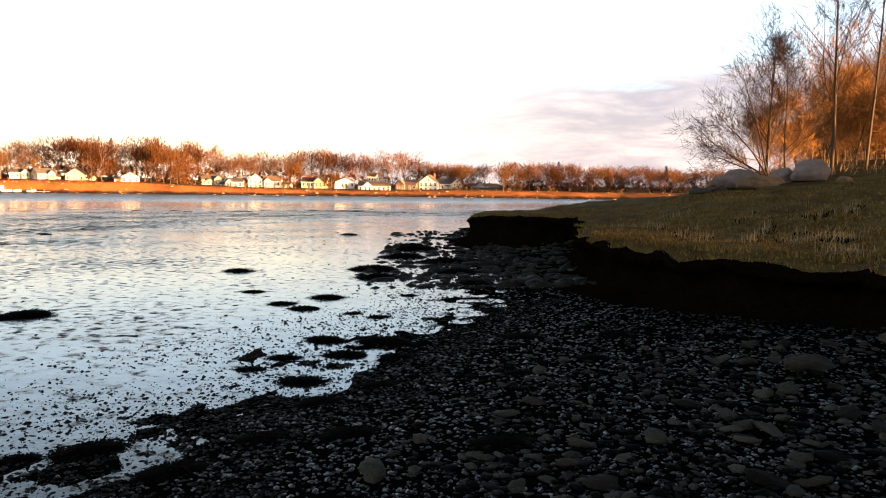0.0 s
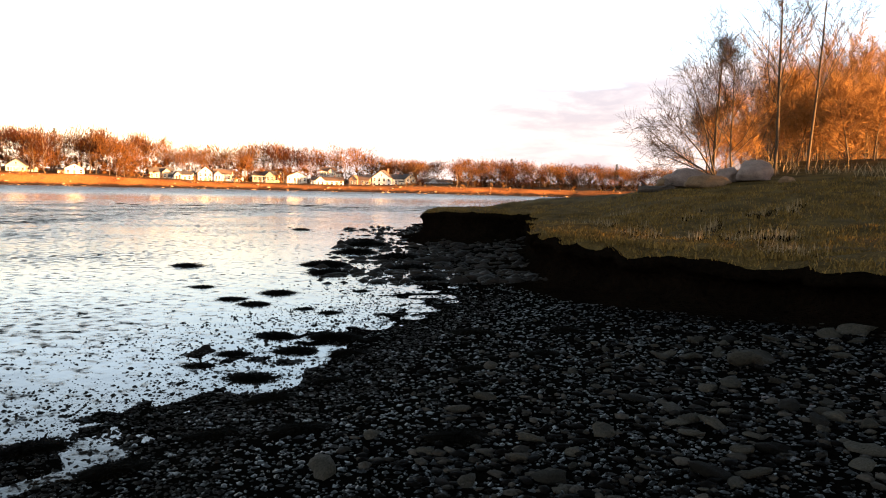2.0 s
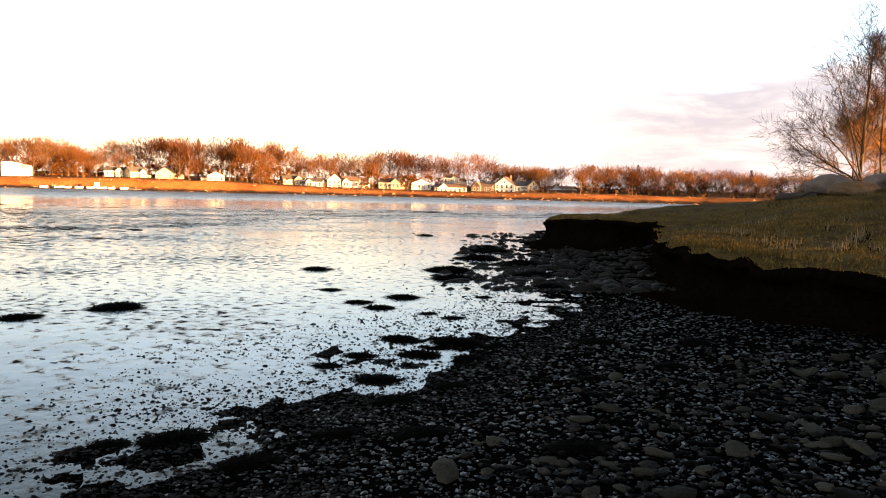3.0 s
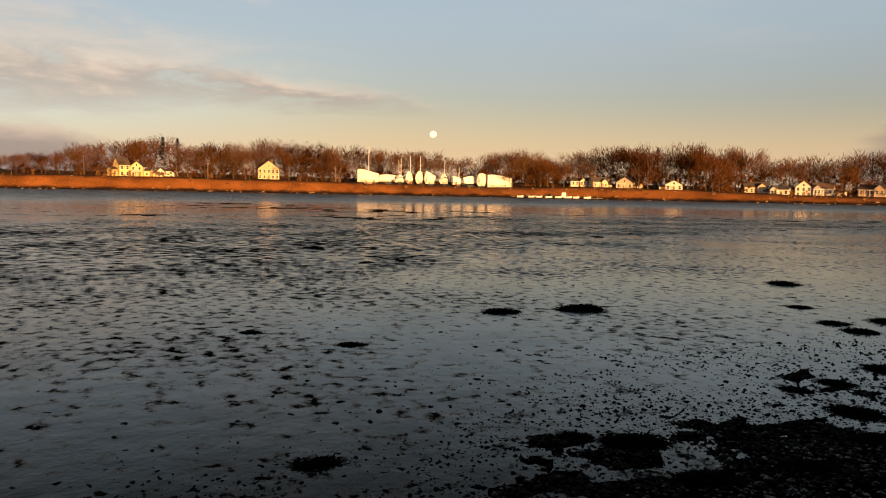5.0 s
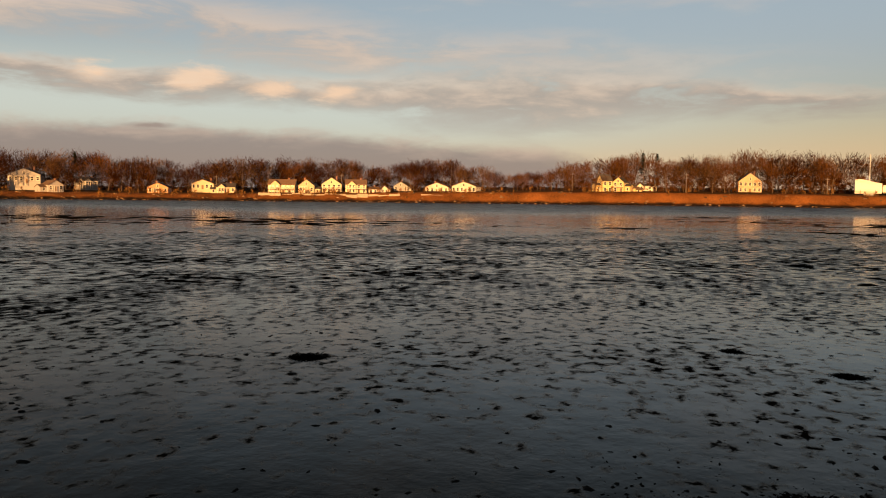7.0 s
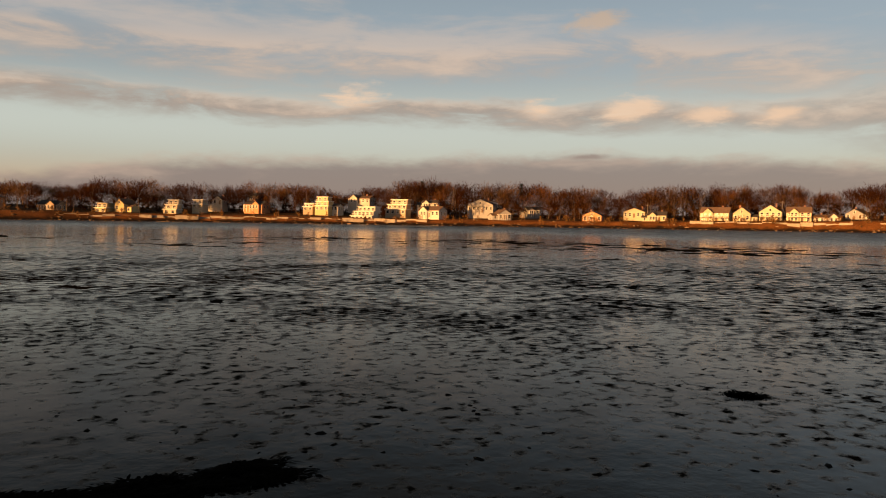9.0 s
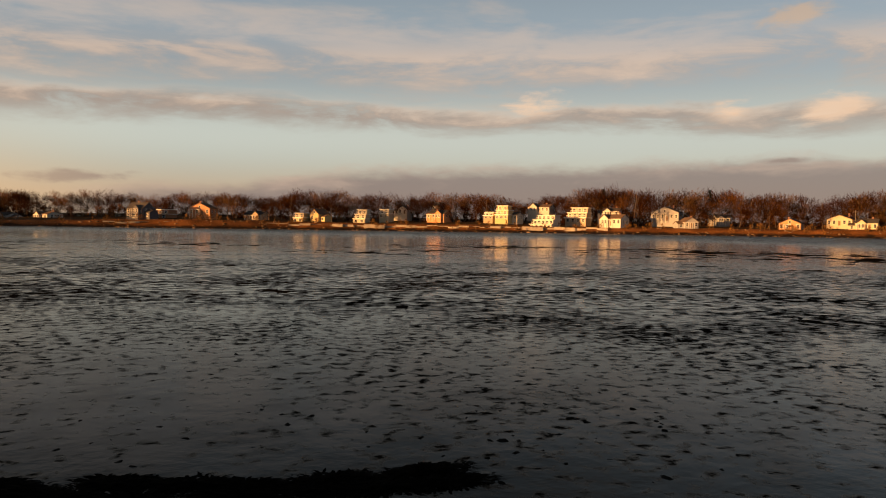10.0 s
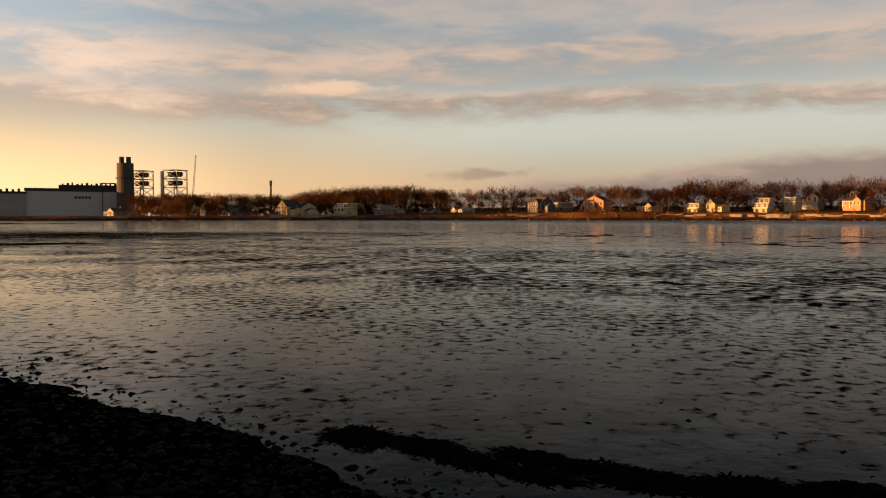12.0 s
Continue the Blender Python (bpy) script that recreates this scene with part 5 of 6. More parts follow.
for q in range(40):
    for k in range(8):
        bm.faces.new([bm.verts[i] for i in (q * 9 + k, (q + 1) * 9 + k, (q + 1) * 9 + k + 1, q * 9 + k + 1)])
bar = part("mud_bar", bm, MUD, None)
bar.data.shade_smooth()
bar.matrix_world = at_bearing(207.5, 50, 0.0, 4)
tagged(bar, "low dark mud bar standing out of the water", "mud bar")

# ---- mud lumps, pebbles and stones ----
LUMP = island_vary(material("dark_mud_lumps", (0.004, 0.004, 0.003), (0.014, 0.011, 0.009), 5, 0.75, 0, 20, 0.08, vary=0), 0.6, 1.5)
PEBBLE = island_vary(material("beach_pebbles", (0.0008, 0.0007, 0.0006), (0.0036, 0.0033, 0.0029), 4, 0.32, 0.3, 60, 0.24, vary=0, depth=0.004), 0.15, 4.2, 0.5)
STONES = material("slate_stones", (0.007, 0.0066, 0.0056), (0.042, 0.039, 0.031), 7, 0.8, 0.5, 60, 0.04, vary=0.85, depth=0.01, object_space=True)


_bm = bmesh.new()
bmesh.ops.create_icosphere(_bm, subdivisions=1, radius=1.0)
ICO = np.array([v.co[:] for v in _bm.verts]), np.array([[v.index for v in f.verts] for f in _bm.faces])
_bm.free()
SHARD = (np.array([(math.cos(math.pi * q / 2.5) * 0.95, math.sin(math.pi * q / 2.5) * 0.95, 0.0) for q in range(5)] + [(0.25, 0.1, 0.85), (-0.3, -0.1, 0.85)]),
         np.array([(0, 1, 5), (1, 2, 5), (2, 6, 5), (2, 3, 6), (3, 4, 6), (4, 0, 6), (0, 5, 6)]))


def lumps(name, label, category, x, y, z, size, flat, mat, seed):
    """Many small rounded pieces joined into one mesh."""
    base, tris = (ICO if name in ("cobbles", "rubble", "shore_rocks") else SHARD)
    r = np.random.default_rng(seed)
    n = len(x)
    a = r.random(n) * 6.283
    sx, sy, sz = size * r.uniform(0.8, 1.4, n), size * r.uniform(0.5, 1.0, n), size * flat * r.uniform(0.6, 1.3, n)
    B = base[None] * (1 + 0.28 * r.normal(0, 1, (n, len(base), 1)).clip(-1.2, 1.2))
    X = B[..., 0] * sx[:, None]
    Y = B[..., 1] * sy[:, None]
    c, s = np.cos(a)[:, None], np.sin(a)[:, None]
    V = np.stack([X * c - Y * s + x[:, None], X * s + Y * c + y[:, None], B[..., 2] * sz[:, None] + z[:, None]], -1).reshape(-1, 3)
    T = (tris[None] + (np.arange(n) * len(base))[:, None, None]).reshape(-1, 3)
    return tagged(new(name, tri_mesh(name, V, T, [mat])), label, category, kind="stuff")


x, y, z, d = polar(21, 7000, 10, 212, 4.2, 60, lambda x, y, s, b, r: (s < -0.2) & (fbm(x, y, 0.35, 3, 77) + 0.25 * r.random(len(x)) > 0.55))
q = np.random.default_rng(2).random(len(x)) ** 2.5
lumps("mud_lumps", "small dark mud lumps and weedy stones on the wet flat", "mud", x, y, np.maximum(z, -0.005), 0.010 + 0.035 * q + 0.0008 * d, 0.30, LUMP, 22)
# pebbles stop 0.7 m short of the bank, leaving its painted shade bare
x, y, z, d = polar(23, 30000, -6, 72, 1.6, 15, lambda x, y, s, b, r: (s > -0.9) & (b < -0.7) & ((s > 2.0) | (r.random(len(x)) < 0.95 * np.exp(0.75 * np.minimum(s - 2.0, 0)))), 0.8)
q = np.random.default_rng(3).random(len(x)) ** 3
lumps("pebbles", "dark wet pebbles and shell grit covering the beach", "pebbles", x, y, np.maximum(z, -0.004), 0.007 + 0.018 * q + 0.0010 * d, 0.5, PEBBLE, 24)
x, y, z, d = polar(25, 9000, 150, 222, 2.2, 16, lambda x, y, s, b, r: (s > -0.8) & (b < 0.0) & ((s > 0.0) | (r.random(len(x)) < np.exp(3.5 * np.minimum(s, 0)))), 0.8)
q = np.random.default_rng(4).random(len(x)) ** 3
lumps("pebbles", "black wet pebbles and weed scraps at the water's edge", "pebbles", x, y, np.maximum(z, -0.004), 0.015 + 0.03 * q + 0.0018 * d, 0.5, LUMP, 26)

x, y, z, d = polar(27, 2300, -8, 34, 2.4, 9, lambda x, y, s, b, r: (s > 1.2) & (b < 0.0) & (r.random(len(x)) < smooth01((s - 1.2) / 1.8)))
q = np.random.default_rng(6).random(len(x)) ** 2
lumps("cobbles", "flat grey slate cobbles strewn below the bank", "stones", x, y, z + 0.01, 0.014 + 0.035 * q, 0.4, island_vary(material("small_slate", (0.004, 0.0038, 0.0033), (0.022, 0.020, 0.017), 7, 0.8, 0.4, 60, 0.03, vary=0, depth=0.006), 0.15, 3.4, 0.5), 28)

x, y, z, q = RUBBLE
lumps("rubble", "black weedy rubble below the bank's point", "rubble", x, y, z, 0.05 + 0.16 * q, 0.45, LUMP, 33)

x, y, z, d = polar(41, 3400, 3, 206, SHORE_R - 8, SHORE_R + 16, lambda x, y, s, b, r: (r.random(len(x)) < 0.25 + 0.75 * fbm(x, y, 0.03, 2, 66)) & (b < 0))
q = np.random.default_rng(9).random(len(x)) ** 2.5
lumps("shore_rocks", "rocks and wrack strewn along the far shore", "rocks", x, y, z, 0.18 + 0.8 * q, 0.5, island_vary(material("shore_rock", (0.06, 0.038, 0.022), (0.22, 0.15, 0.10), 0.5, 0.9, 0, 3, 0.1, vary=0), 0.4, 1.7), 42)
r = np.random.default_rng(15)
spots = []
for k in range(300):
    a, f = (r.uniform(4, 198) if k < 170 else r.uniform(98, 197)), r.uniform(6, 26)
    spots.append((a, SHORE_R + f, r.uniform(1.2, 3.6)))
near_woods("shore_brush", "low bare brush and reeds along the far shore", spots)

x, y, z, d = EDGE
q = np.random.default_rng(10).random(len(x)) ** 3
lumps("pebbles", "black shingle thinning out into the wet mud", "pebbles", x, y, np.maximum(z, -0.003), 0.006 + 0.016 * q + 0.0009 * d, 0.5, LUMP, 36)

# ---- boatyard ----
WRAP = material("white_shrink_wrap", (0.78, 0.77, 0.75), (0.86, 0.85, 0.83), 0.6, 0.5, 0.4, 3, 0.4, depth=0.1)
HULLS = [material("white_hull", (0.68, 0.67, 0.65), (0.78, 0.77, 0.75), 1, 0.4, 0, 8, 0.4), material("dark_hull", (0.03, 0.035, 0.05), (0.05, 0.06, 0.08), 1, 0.4, 0, 8, 0.4)]
MAST = material("aluminium_mast", (0.6, 0.58, 0.55), (0.72, 0.70, 0.66), 1, 0.5, 0, 8, 0.4)
STEEL = material("painted_steel", (0.30, 0.29, 0.28), (0.42, 0.41, 0.40), 0.3, 0.6, 0.2, 3, 0.3)
PALE_STEEL = material("pale_cladding", (0.50, 0.50, 0.50), (0.60, 0.60, 0.60), 0.05, 0.6, 0.2, 1, 0.3)
DARK_STEEL = material("dark_cladding", (0.035, 0.035, 0.04), (0.07, 0.07, 0.075), 0.1, 0.7, 0.2, 2, 0.2)
CONCRETE = material("stack_concrete", (0.06, 0.055, 0.05), (0.11, 0.10, 0.095), 0.08, 0.85, 0.2, 1, 0.2)


def hull_sections(length, beam, z0, z1, ridge, peak=0.0):
    """Rings along a boat: keel, bilge, deck edge, cover ridge."""
    rings = []
    for i in range(11):
        u = i / 10
        w = beam / 2 * (1 - max(0, (u - 0.45) / 0.55) ** 2.2) * (0.82 + 0.18 * min(1, u / 0.3))
        sheer = z1 + 0.35 * (u - 0.35) ** 2 * 2
        rings.append((u * length - length / 2, max(w, 0.06), z0 + 0.5 * max(0, u - 0.75), sheer, sheer + ridge * (0.75 + 0.35 * math.sin(3.1 * (u * 0.8 + peak)))))
    return rings


def loft(bm, rows, close=True):
    vs = [[bm.verts.new(p) for p in row] for row in rows]
    for a, b in zip(vs[:-1], vs[1:]):
        for i in range(len(a) - 1):
            bm.faces.new((a[i], a[i + 1], b[i + 1], b[i]))
    if close:
        bm.faces.new(vs[0])
        bm.faces.new(vs[-1][::-1])
    bmesh.ops.recalc_face_normals(bm, faces=bm.faces)


def boat(bearing, dist, z, length, height, turn, label, mast=0.0, dark=False, wrapped=True, cabin=False):
    ob = empty("boat", at_bearing(bearing, dist, z, turn))
    tagged(ob, label, "boat", "boats ashore")
    beam, deck = max(2.6, length * 0.3), height * (0.45 if wrapped else 0.55)
    secs = hull_sections(length, beam, 0.9, deck, height - deck, (bearing * 3) % 1 * 0.6)
    bm = bmesh.new()
    loft(bm, [[(x, -w, d), (x, -w * 0.75, (k + d) / 2), (x, 0, k), (x, w * 0.75, (k + d) / 2), (x, w, d)] for x, w, k, d, t in secs])
    part("hull", bm, HULLS[1 if dark else 0], ob)
    if wrapped:
        bm = bmesh.new()
        loft(bm, [[(x, -w * 1.04, d - 0.45), (x, -w * 1.05, d + 0.1), (x, -w * 0.7, (d + t) / 2 + 0.25), (x, 0, t), (x, w * 0.7, (d + t) / 2 + 0.25), (x, w * 1.05, d + 0.1), (x, w * 1.04, d - 0.45)] for x, w, k, d, t in secs])
        part("cover", bm, WRAP, ob, "white shrink-wrap winter cover")
    if cabin:
        house_ = part("cabin", boxes((-length * 0.28, length * 0.12, -beam * 0.33, beam * 0.33, deck, deck + height * 0.3), (-length * 0.3, length * 0.16, -beam * 0.36, beam * 0.36, deck + height * 0.3, deck + height * 0.33), (-length * 0.2, length * 0.04, -beam * 0.25, beam * 0.25, deck + height * 0.33, deck + height * 0.5)), HULLS[0], ob)
        for q in range(4):
            x0 = -length * 0.26 + q * length * 0.09
            part("pane", boxes((x0, x0 + length * 0.06, -beam * 0.33 - 0.03, -beam * 0.33 + 0.01, deck + height * 0.14, deck + height * 0.25)), PANE, house_)
    if mast:
        bm = bmesh.new()
        tube(bm, (0.3, 0, deck), (0.3, 0, mast), 0.16, 0.10, 8)
        tube(bm, (0.3, -1.2, deck + (mast - deck) * 0.6), (0.3, 1.2, deck + (mast - deck) * 0.6), 0.04, 0.04, 5)
        part("mast", bm, MAST, ob)
    for sx in (-0.3, 0.25):
        for sy in (-1, 1):
            bm = bmesh.new()
            tube(bm, (length * sx, sy * beam * 0.55, -0.3), (length * sx, sy * beam * 0.36, deck * 0.75), 0.07, 0.07, 5)
            part("stand", bm, DARK_STEEL, ob)
    part("keel", boxes((-length * 0.2, length * 0.2, -0.15, 0.15, -0.3, 1.1)), HULLS[1], ob)
    return ob


for row in ((74.6, 384, 5.2, 10.5, 7.0, 6, 18.0), (73.1, 386, 5.5, 9.0, 4.4, -8, 0), (71.5, 384, 4.8, 6.5, 6.7, 70, 14.6), (70.75, 384, 4.9, 6.5, 6.8, 65, 14.6), (69.95, 384, 4.9, 7.5, 6.7, 50, 0),
            (66.1, 383, 4.3, 7.2, 6.9, 55, 0), (64.85, 383, 3.9, 11.8, 6.7, 4, 0), (67.9, 385, 4.8, 6.5, 4.8, 25, 9.5)):
    boat(*row[:6], "boat shrink-wrapped in white for winter on stands", mast=row[6])
boat(68.95, 382, 5.0, 7.0, 5.6, 60, "white motor cruiser with cabin on stands", mast=12.6, wrapped=False, cabin=True)
boat(67.05, 384, 4.5, 7.5, 5.2, 30, "dark-hulled boat half under a white cover", dark=True, wrapped=True)
trawler = boat(72.2, 383, 5.4, 7.0, 4.4, 40, "fishing boat with rigging gallows on stands", mast=12.6, wrapped=False, cabin=True)
bm = bmesh.new()
tube(bm, (-1.6, -0.8, 2.4), (-1.9, -0.8, 12.0), 0.1, 0.07, 6)
tube(bm, (-1.9, -0.8, 9.0), (1.2, 0.4, 9.4), 0.07, 0.07, 6)
tube(bm, (-1.6, 0, 5.0), (2.6, 0, 7.4), 0.07, 0.05, 6)
part("boom", bm, MAST, trawler)


def dinghy(bearing, dist, length, turn, label):
    ob = empty("dinghy", at_bearing(bearing, dist, 0.25, turn))
    tagged(ob, label, "dinghy", "dinghies at the floats")
    bm = bmesh.new()
    secs = hull_sections(length, length * 0.36, 0, 0.75, 0)
    loft(bm, [[(x, -w, d), (x, -w * 0.7, k + 0.15), (x, 0, k), (x, w * 0.7, k + 0.15), (x, w, d)] for x, w, k, d, t in secs])
    part("hull", bm, HULLS[0], ob)
    part("seat", boxes((-0.2, 0.15, -length * 0.16, length * 0.16, 0.5, 0.56)), WOOD, ob)
    part("motor", boxes((-length * 0.52, -length * 0.45, -0.15, 0.15, 0.5, 1.2)), DARK_STEEL, ob)


def jetty(bearing, dist, z, length, label, turn=0.0, posts=7):
    ob = empty("jetty", at_bearing(bearing, dist, z, turn))
    tagged(ob, label, "jetty")
    part("decking", boxes((-length / 2, length / 2, -1.2, 1.2, -0.15, 0.05)), WOOD, ob)
    for q in range(posts):
        x = -length / 2 + length * (q + 0.5) / posts
        bm = bmesh.new()
        tube(bm, (x, -1.3, -z - 0.4), (x, -1.3, 1.1 + 0.5 * (q % 2)), 0.13, 0.11, 6)
        part("post", bm, WOOD, ob)


jetty(60.6, 346, 0.55, 40, "low timber float carrying pale dinghies", 4, 9)
for q, bearing in enumerate((63.3, 62.4, 61.9, 61.2, 60.5, 59.8, 59.2, 58.4)):
    dinghy(bearing, 343 - (q % 3), 2.8 + 0.7 * (q % 2), 10 * (q % 4), "small white dinghy lying beside a float")
hut = empty("hut", at_bearing(60.1, 346, 0.55))
tagged(hut, "small pale hut standing on a float", "hut")
part("wall", boxes((-0.9, 0.9, -0.8, 0.8, 0, 2.2)), HULLS[0], hut)
part("roof", boxes((-1.1, 1.1, -1.0, 1.0, 2.2, 2.4)), ROOFS[0], hut)
jetty(102.0, 366, 2.6, 14, "timber deck on posts before a gabled house", 0, 6)
jetty(100.5, 366, 2.8, 10, "pier end on stone posts beside the house", 0, 5)


def seawall(a0, a1, r, top, label):
    """A stone wall along the shore, with a coping and buttresses."""
    mid = (a0 + a1) / 2
    ob = empty("seawall", at_bearing(mid, r, 0))
    tagged(ob, label, "seawall", kind="structure")
    n = max(3, int((a1 - a0) * 1.3))
    for q in range(n):
        a = a0 + (a1 - a0) * (q + 0.5) / n
        w = radians((a1 - a0) / n) * r / 2
        m = at_bearing(mid, r, 0).inverted() @ at_bearing(a, r + 1.2 * math.sin(q * 1.7), 0)
        h = top + 0.3 * math.sin(q * 2.1)
        p = part("wall_panel", boxes((-w, w, 0, 0.8, -0.5, h), (-w, w, -0.15, 0.95, h, h + 0.22)), STONE, ob)
        p.matrix_local = m


seawall(98.8, 117, 362, 3.4, "rough sunlit stone seawall below the houses")
seawall(136, 172, 361, 2.4, "long low stone seawall catching orange light")
seawall(183.5, 189.5, 362, 2.6, "orange-lit stone seawall below waterfront houses")

# ---- power station across the water ----
plant = empty("power_station", at_bearing(202.0, 600, 7))
tagged(plant, "pale industrial power station with dark roof band", "power station")
hall = part("hall", boxes((-34, 34, 0, 40, -7, 12.5)), PALE_STEEL, plant)
part("roof_band", boxes((-35, 34, -0.6, 41, 12.5, 14.6)), DARK_STEEL, plant)
part("upper_hall", boxes((-14, 34, 4, 36, 14.6, 17.2)), DARK_STEEL, plant)
for q in range(14):
    x = -12 + q * 3.1
    part("vent", boxes((x, x + 1.1 + 0.5 * (q % 2), 8, 10, 17.2, 18.2 + 0.9 * ((q * 7) % 3) / 2)), DARK_STEEL, plant)
for q in range(5):
    part("louvre", boxes((-4 + q * 2.2, -2.2 + q * 2.2, -0.12, 0.05, 7.5, 9)), DARK_STEEL, hall)
annex = empty("industrial_shed", at_bearing(206.1, 600, 6))
tagged(annex, "dim industrial shed with roof vents", "shed")
part("wall", boxes((-16, 9, 0, 20, -6, 11.5)), STEEL, annex)
part("roof", boxes((-16.5, 9.5, -0.5, 20.5, 11.5, 13)), DARK_STEEL, annex)
for q in range(6):
    part("vent", boxes((-14 + q * 3.6, -12.4 + q * 3.6, 5, 7, 13, 14.6 + 0.5 * (q % 2))), DARK_STEEL, annex)
stack = empty("chimney_stack", at_bearing(199.2, 590, 3))
tagged(stack, "thick grey concrete stack with twin flue tops", "chimney")
bm = bmesh.new()
tube(bm, (0, 0, -3), (0, 0, 36.5), 6.0, 5.6, 24)
part("shaft", bm, CONCRETE, stack)
bm = bmesh.new()
tube(bm, (0, 0, 25.5), (0, 0, 26.3), 6.5, 6.5, 24)
part("gallery", bm, DARK_STEEL, stack)
for x in (-2.3, 2.3):
    bm = bmesh.new()
    tube(bm, (x, 0, 36.5), (x, 0, 41), 1.7, 1.6, 14)
    part("flue", bm, CONCRETE, stack)


def lattice(name, bearing, dist, z, w, h, label, bays, decks):
    """A steel frame tower: posts, beams, crossed braces and vessels on its decks."""
    ob = empty(name, at_bearing(bearing, dist, z, -38))
    tagged(ob, label, "tower")
    hw = w / 2
    # posts, braces and pipe are pale so that colour carries the sun's glint
    for sx in (-1, 1):
        for sy in (-1, 1):
            bm = bmesh.new()
            tube(bm, (sx * hw, sy * hw, -3), (sx * hw, sy * hw, h), 0.45, 0.4, 4)
            part("post", bm, PALE_STEEL, ob)
    for k in range(bays):
        z0, z1 = h * k / bays, h * (k + 1) / bays
        for sy in (-1, 1):
            bm = bmesh.new()
            tube(bm, (-hw, sy * hw, z0), (hw, sy * hw, z1), 0.28, 0.28, 4)
            tube(bm, (hw, sy * hw, z0), (-hw, sy * hw, z1), 0.28, 0.28, 4)
            part("brace", bm, PALE_STEEL, ob)
        part("deck", boxes((-hw - 0.6, hw + 0.6, -hw - 0.6, hw + 0.6, z1 - 0.3, z1)), DARK_STEEL if k in decks else STEEL, ob)
        if k in decks:
            bm = bmesh.new()
            tube(bm, (-hw * 0.9, 0, (z0 + z1) / 2), (hw * 0.9, 0, (z0 + z1) / 2), (z1 - z0) * 0.30, (z1 - z0) * 0.30, 12)
            part("vessel", bm, DARK_STEEL, ob)
    bm = bmesh.new()
    tube(bm, (-hw - 1.6, -hw, -3), (-hw - 1.6, -hw, h * 0.98), 1.1, 1.0, 10)
    part("pipe", bm, TRIM, ob)
    return ob


lattice("boiler_frame", 198.15, 600, 4, 11, 31, "steel boiler frame with dark vessels and braces", 5, (3, 4))
lattice("boiler_frame", 195.95, 600, 4, 11.5, 32, "sunlit open steel frame tower with crossed braces", 5, (3, 4))
gantry = empty("gantry", at_bearing(200.3, 598, 4))
tagged(gantry, "dark pipe gantry beside the stack", "gantry")
part("post", boxes((-4, -3.4, -0.3, 0.3, -4, 21)), DARK_STEEL, gantry)
part("beam", boxes((-4, 4, -0.3, 0.3, 21, 21.8)), DARK_STEEL, gantry)
crane = empty("crane", at_bearing(194.8, 610, 4))
tagged(crane, "tall lattice crane boom leaning against the sky", "crane")
bm = bmesh.new()
for dx in (-0.7, 0.7):
    tube(bm, (-1.5 + dx, 0, -4), (2.6 + dx * 0.4, 0, 44), 0.2, 0.16, 4)
for q in range(18):
    u0, u1 = q / 18, (q + 1) / 18
    s = 1 if q % 2 else -1
    tube(bm, (-1.5 + 4.1 * u0 - s * 0.7 * (1 - 0.6 * u0), 0, -4 + 48 * u0), (-1.5 + 4.1 * u1 + s * 0.7 * (1 - 0.6 * u1), 0, -4 + 48 * u1), 0.14, 0.14, 4)
part("boom", bm, STEEL, crane)
part("base", boxes((-4, 1, -2, 2, -4, 0)), STEEL, crane)
thin = empty("chimney_stack", at_bearing(189.4, 600, 4))
tagged(thin, "thin dark chimney above the trees", "chimney")
bm = bmesh.new()
tube(bm, (0, 0, -4), (0, 0, 21.5), 1.0, 0.7, 10)
tube(bm, (0, 0, 21.5), (0, 0, 25.2), 1.0, 1.0, 10)
part("shaft", bm, DARK_STEEL, thin)

# ---- poles along the shore ----
for bearing, dist, z, h in ((94.0, 385, 6, 9.5), (86.0, 372, 4.5, 10.5), (111.0, 392, 5, 9), (119.9, 380, 4, 8), (163.2, 392, 4.5, 9), (77.0, 380, 5, 8)):
    pole = empty("utility_pole", at_bearing(bearing, dist, z))
    tagged(pole, "weathered wooden utility pole beside the shore", "pole", "utility poles")
    bm = bmesh.new()
    tube(bm, (0, 0, -3), (0, 0, h), 0.17, 0.12, 7)
    part("shaft", bm, WOOD, pole)
    part("crossarm", boxes((-1.1, 1.1, -0.07, 0.07, h - 0.9, h - 0.75)), WOOD, pole)

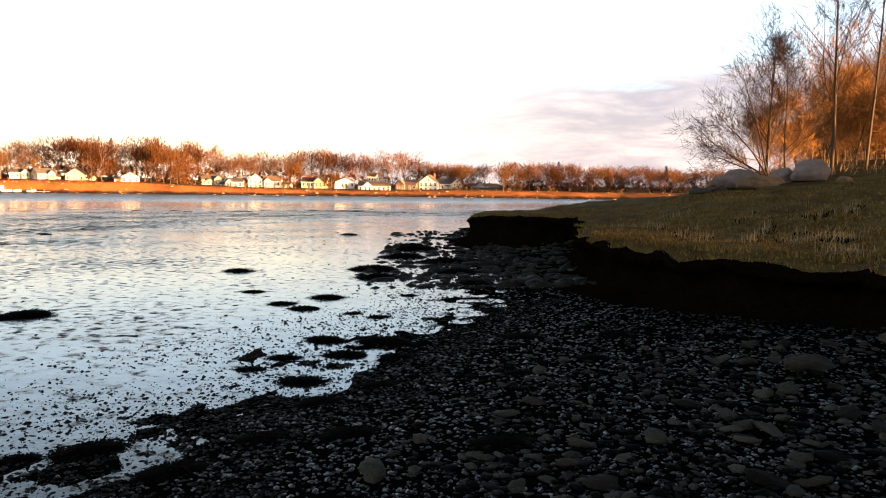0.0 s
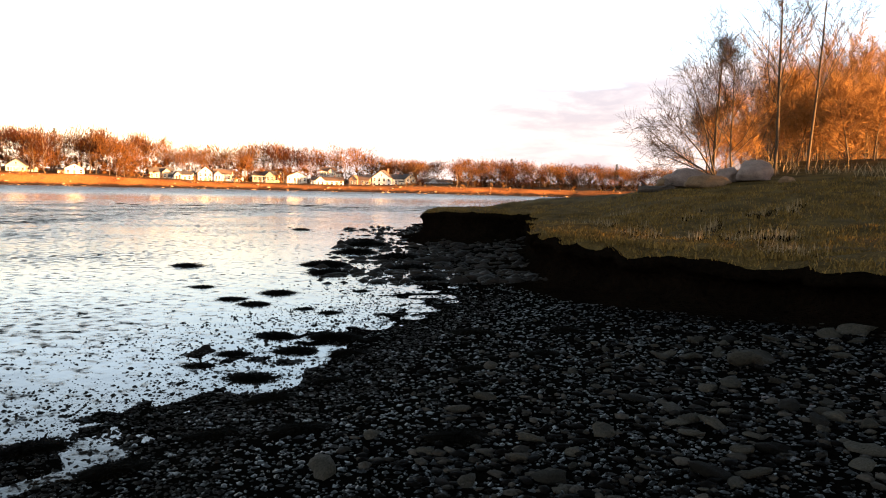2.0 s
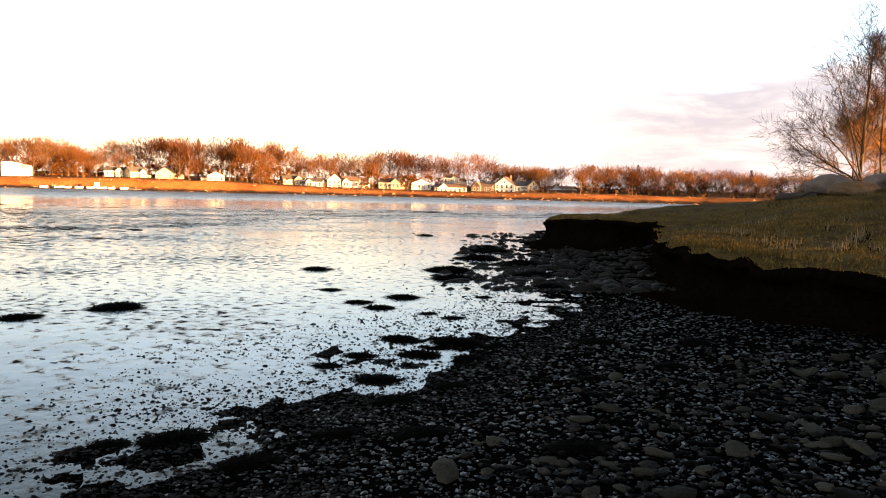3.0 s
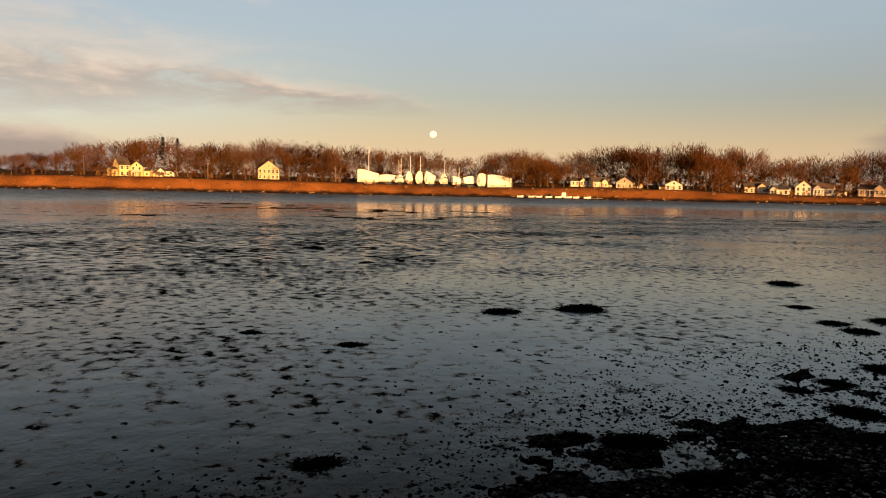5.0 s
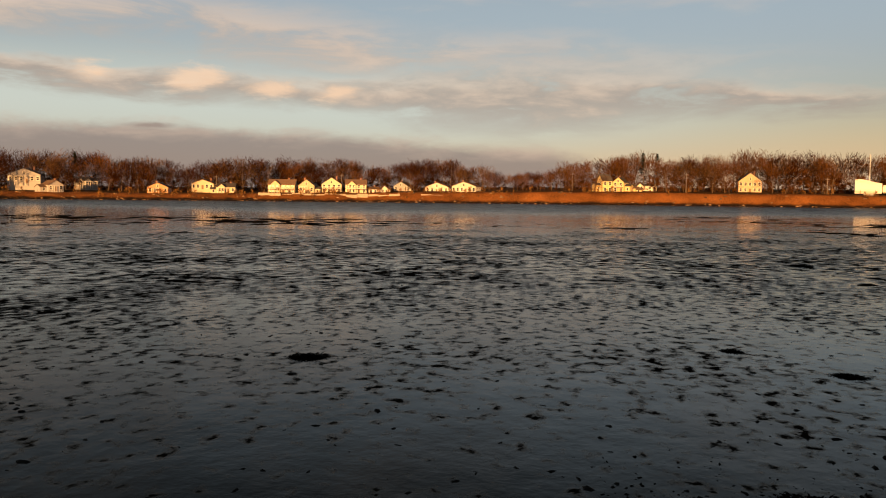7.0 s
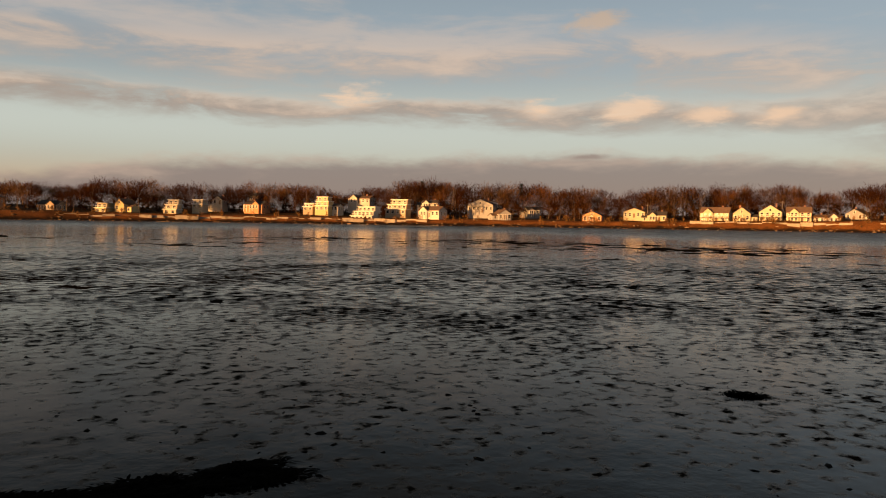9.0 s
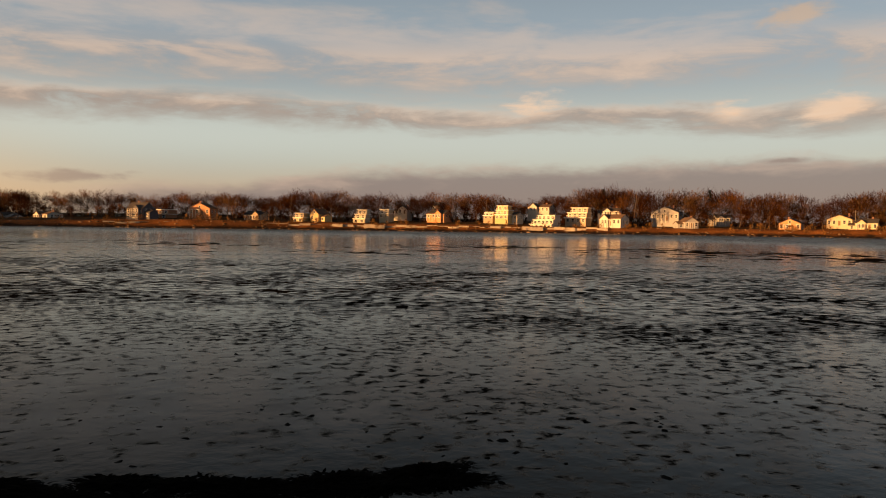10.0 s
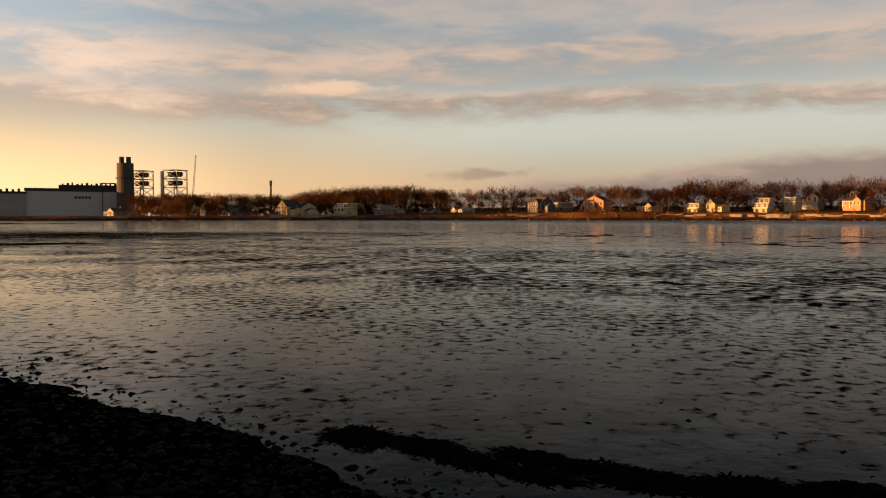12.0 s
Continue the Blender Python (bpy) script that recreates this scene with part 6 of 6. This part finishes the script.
# ---- moon ----
bm = bmesh.new()
bmesh.ops.create_uvsphere(bm, u_segments=32, v_segments=20, radius=18.5)
glow = bpy.data.materials.new("moonlight")
glow.use_nodes = True
gb = glow.node_tree.nodes["Principled BSDF"]
gb.inputs["Base Color"].default_value = (0, 0, 0, 1)
gt = glow.node_tree.nodes.new("ShaderNodeTexNoise")
gt.inputs["Scale"].default_value = 0.03
gr = glow.node_tree.nodes.new("ShaderNodeMapRange")
gr.inputs["To Min"].default_value, gr.inputs["To Max"].default_value = 0.42, 0.62
go = glow.node_tree.nodes.new("ShaderNodeTexCoord")
glow.node_tree.links.new(go.outputs["Object"], gt.inputs["Vector"])
glow.node_tree.links.new(gt.outputs["Fac"], gr.inputs["Value"])
glow.node_tree.links.new(gr.outputs[0], gb.inputs["Emission Strength"])
gb.inputs["Emission Color"].default_value = (1.0, 0.86, 0.68, 1)
moon = part("moon", bm, glow, None)
moon.data.shade_smooth()
moon.matrix_world = at_bearing(69.83, 4000, EYE + 4000 * math.tan(radians(4.29)))
tagged(moon, "pale full moon low in the evening sky", "moon", kind="structure")

# ---- stones by the bank ----
STONE_MESHES = [rock_mesh("stone", 60 + q, 2, STONES, 0.42, 0.5) for q in range(8)]
r = np.random.default_rng(91)
count = 0
while count < 300:
    x, y = r.uniform(-2.6, 2.4), r.uniform(2.4, 7.6)
    zz, ss, bb, ff = ground(np.array([x]), np.array([y]))
    if bb[0] > 0.1 or r.random() > 1.15 - 0.28 * abs(x - 0.5 + 0.10 * (y - 5)) ** 1.2:
        continue
    w = 0.03 + 0.065 * r.random() ** 2.2
    st = new("stone", STONE_MESHES[count % 8])
    st.parent = GROUND
    st.matrix_world = pose(x, y, zz[0] + w * 0.16, r.normal(0, 9), r.normal(0, 9), r.uniform(0, 360)) @ Matrix.Diagonal((w * r.uniform(0.8, 1.4), w * r.uniform(0.8, 1.2), w * r.uniform(0.7, 1.2), 1))
    count += 1
for x, y, w in ((-0.53, 6.4, 0.24), (-0.62, 5.7, 0.13), (0.05, 5.0, 0.10), (0.2, 8.0, 0.2), (0.0, 7.7, 0.16), (0.5, 7.3, 0.17), (-1.16, 4.4, 0.12), (-1.99, 3.8, 0.09), (-0.25, 4.35, 0.10)):
    st = new("stone", STONE_MESHES[count % 8])
    st.parent = GROUND
    st.matrix_world = pose(x, y, ground_z(x, y) + w * 0.12, 0, 0, count * 41) @ Matrix.Diagonal((w * 0.75, w * 0.6, w * 0.8, 1))
    count += 1
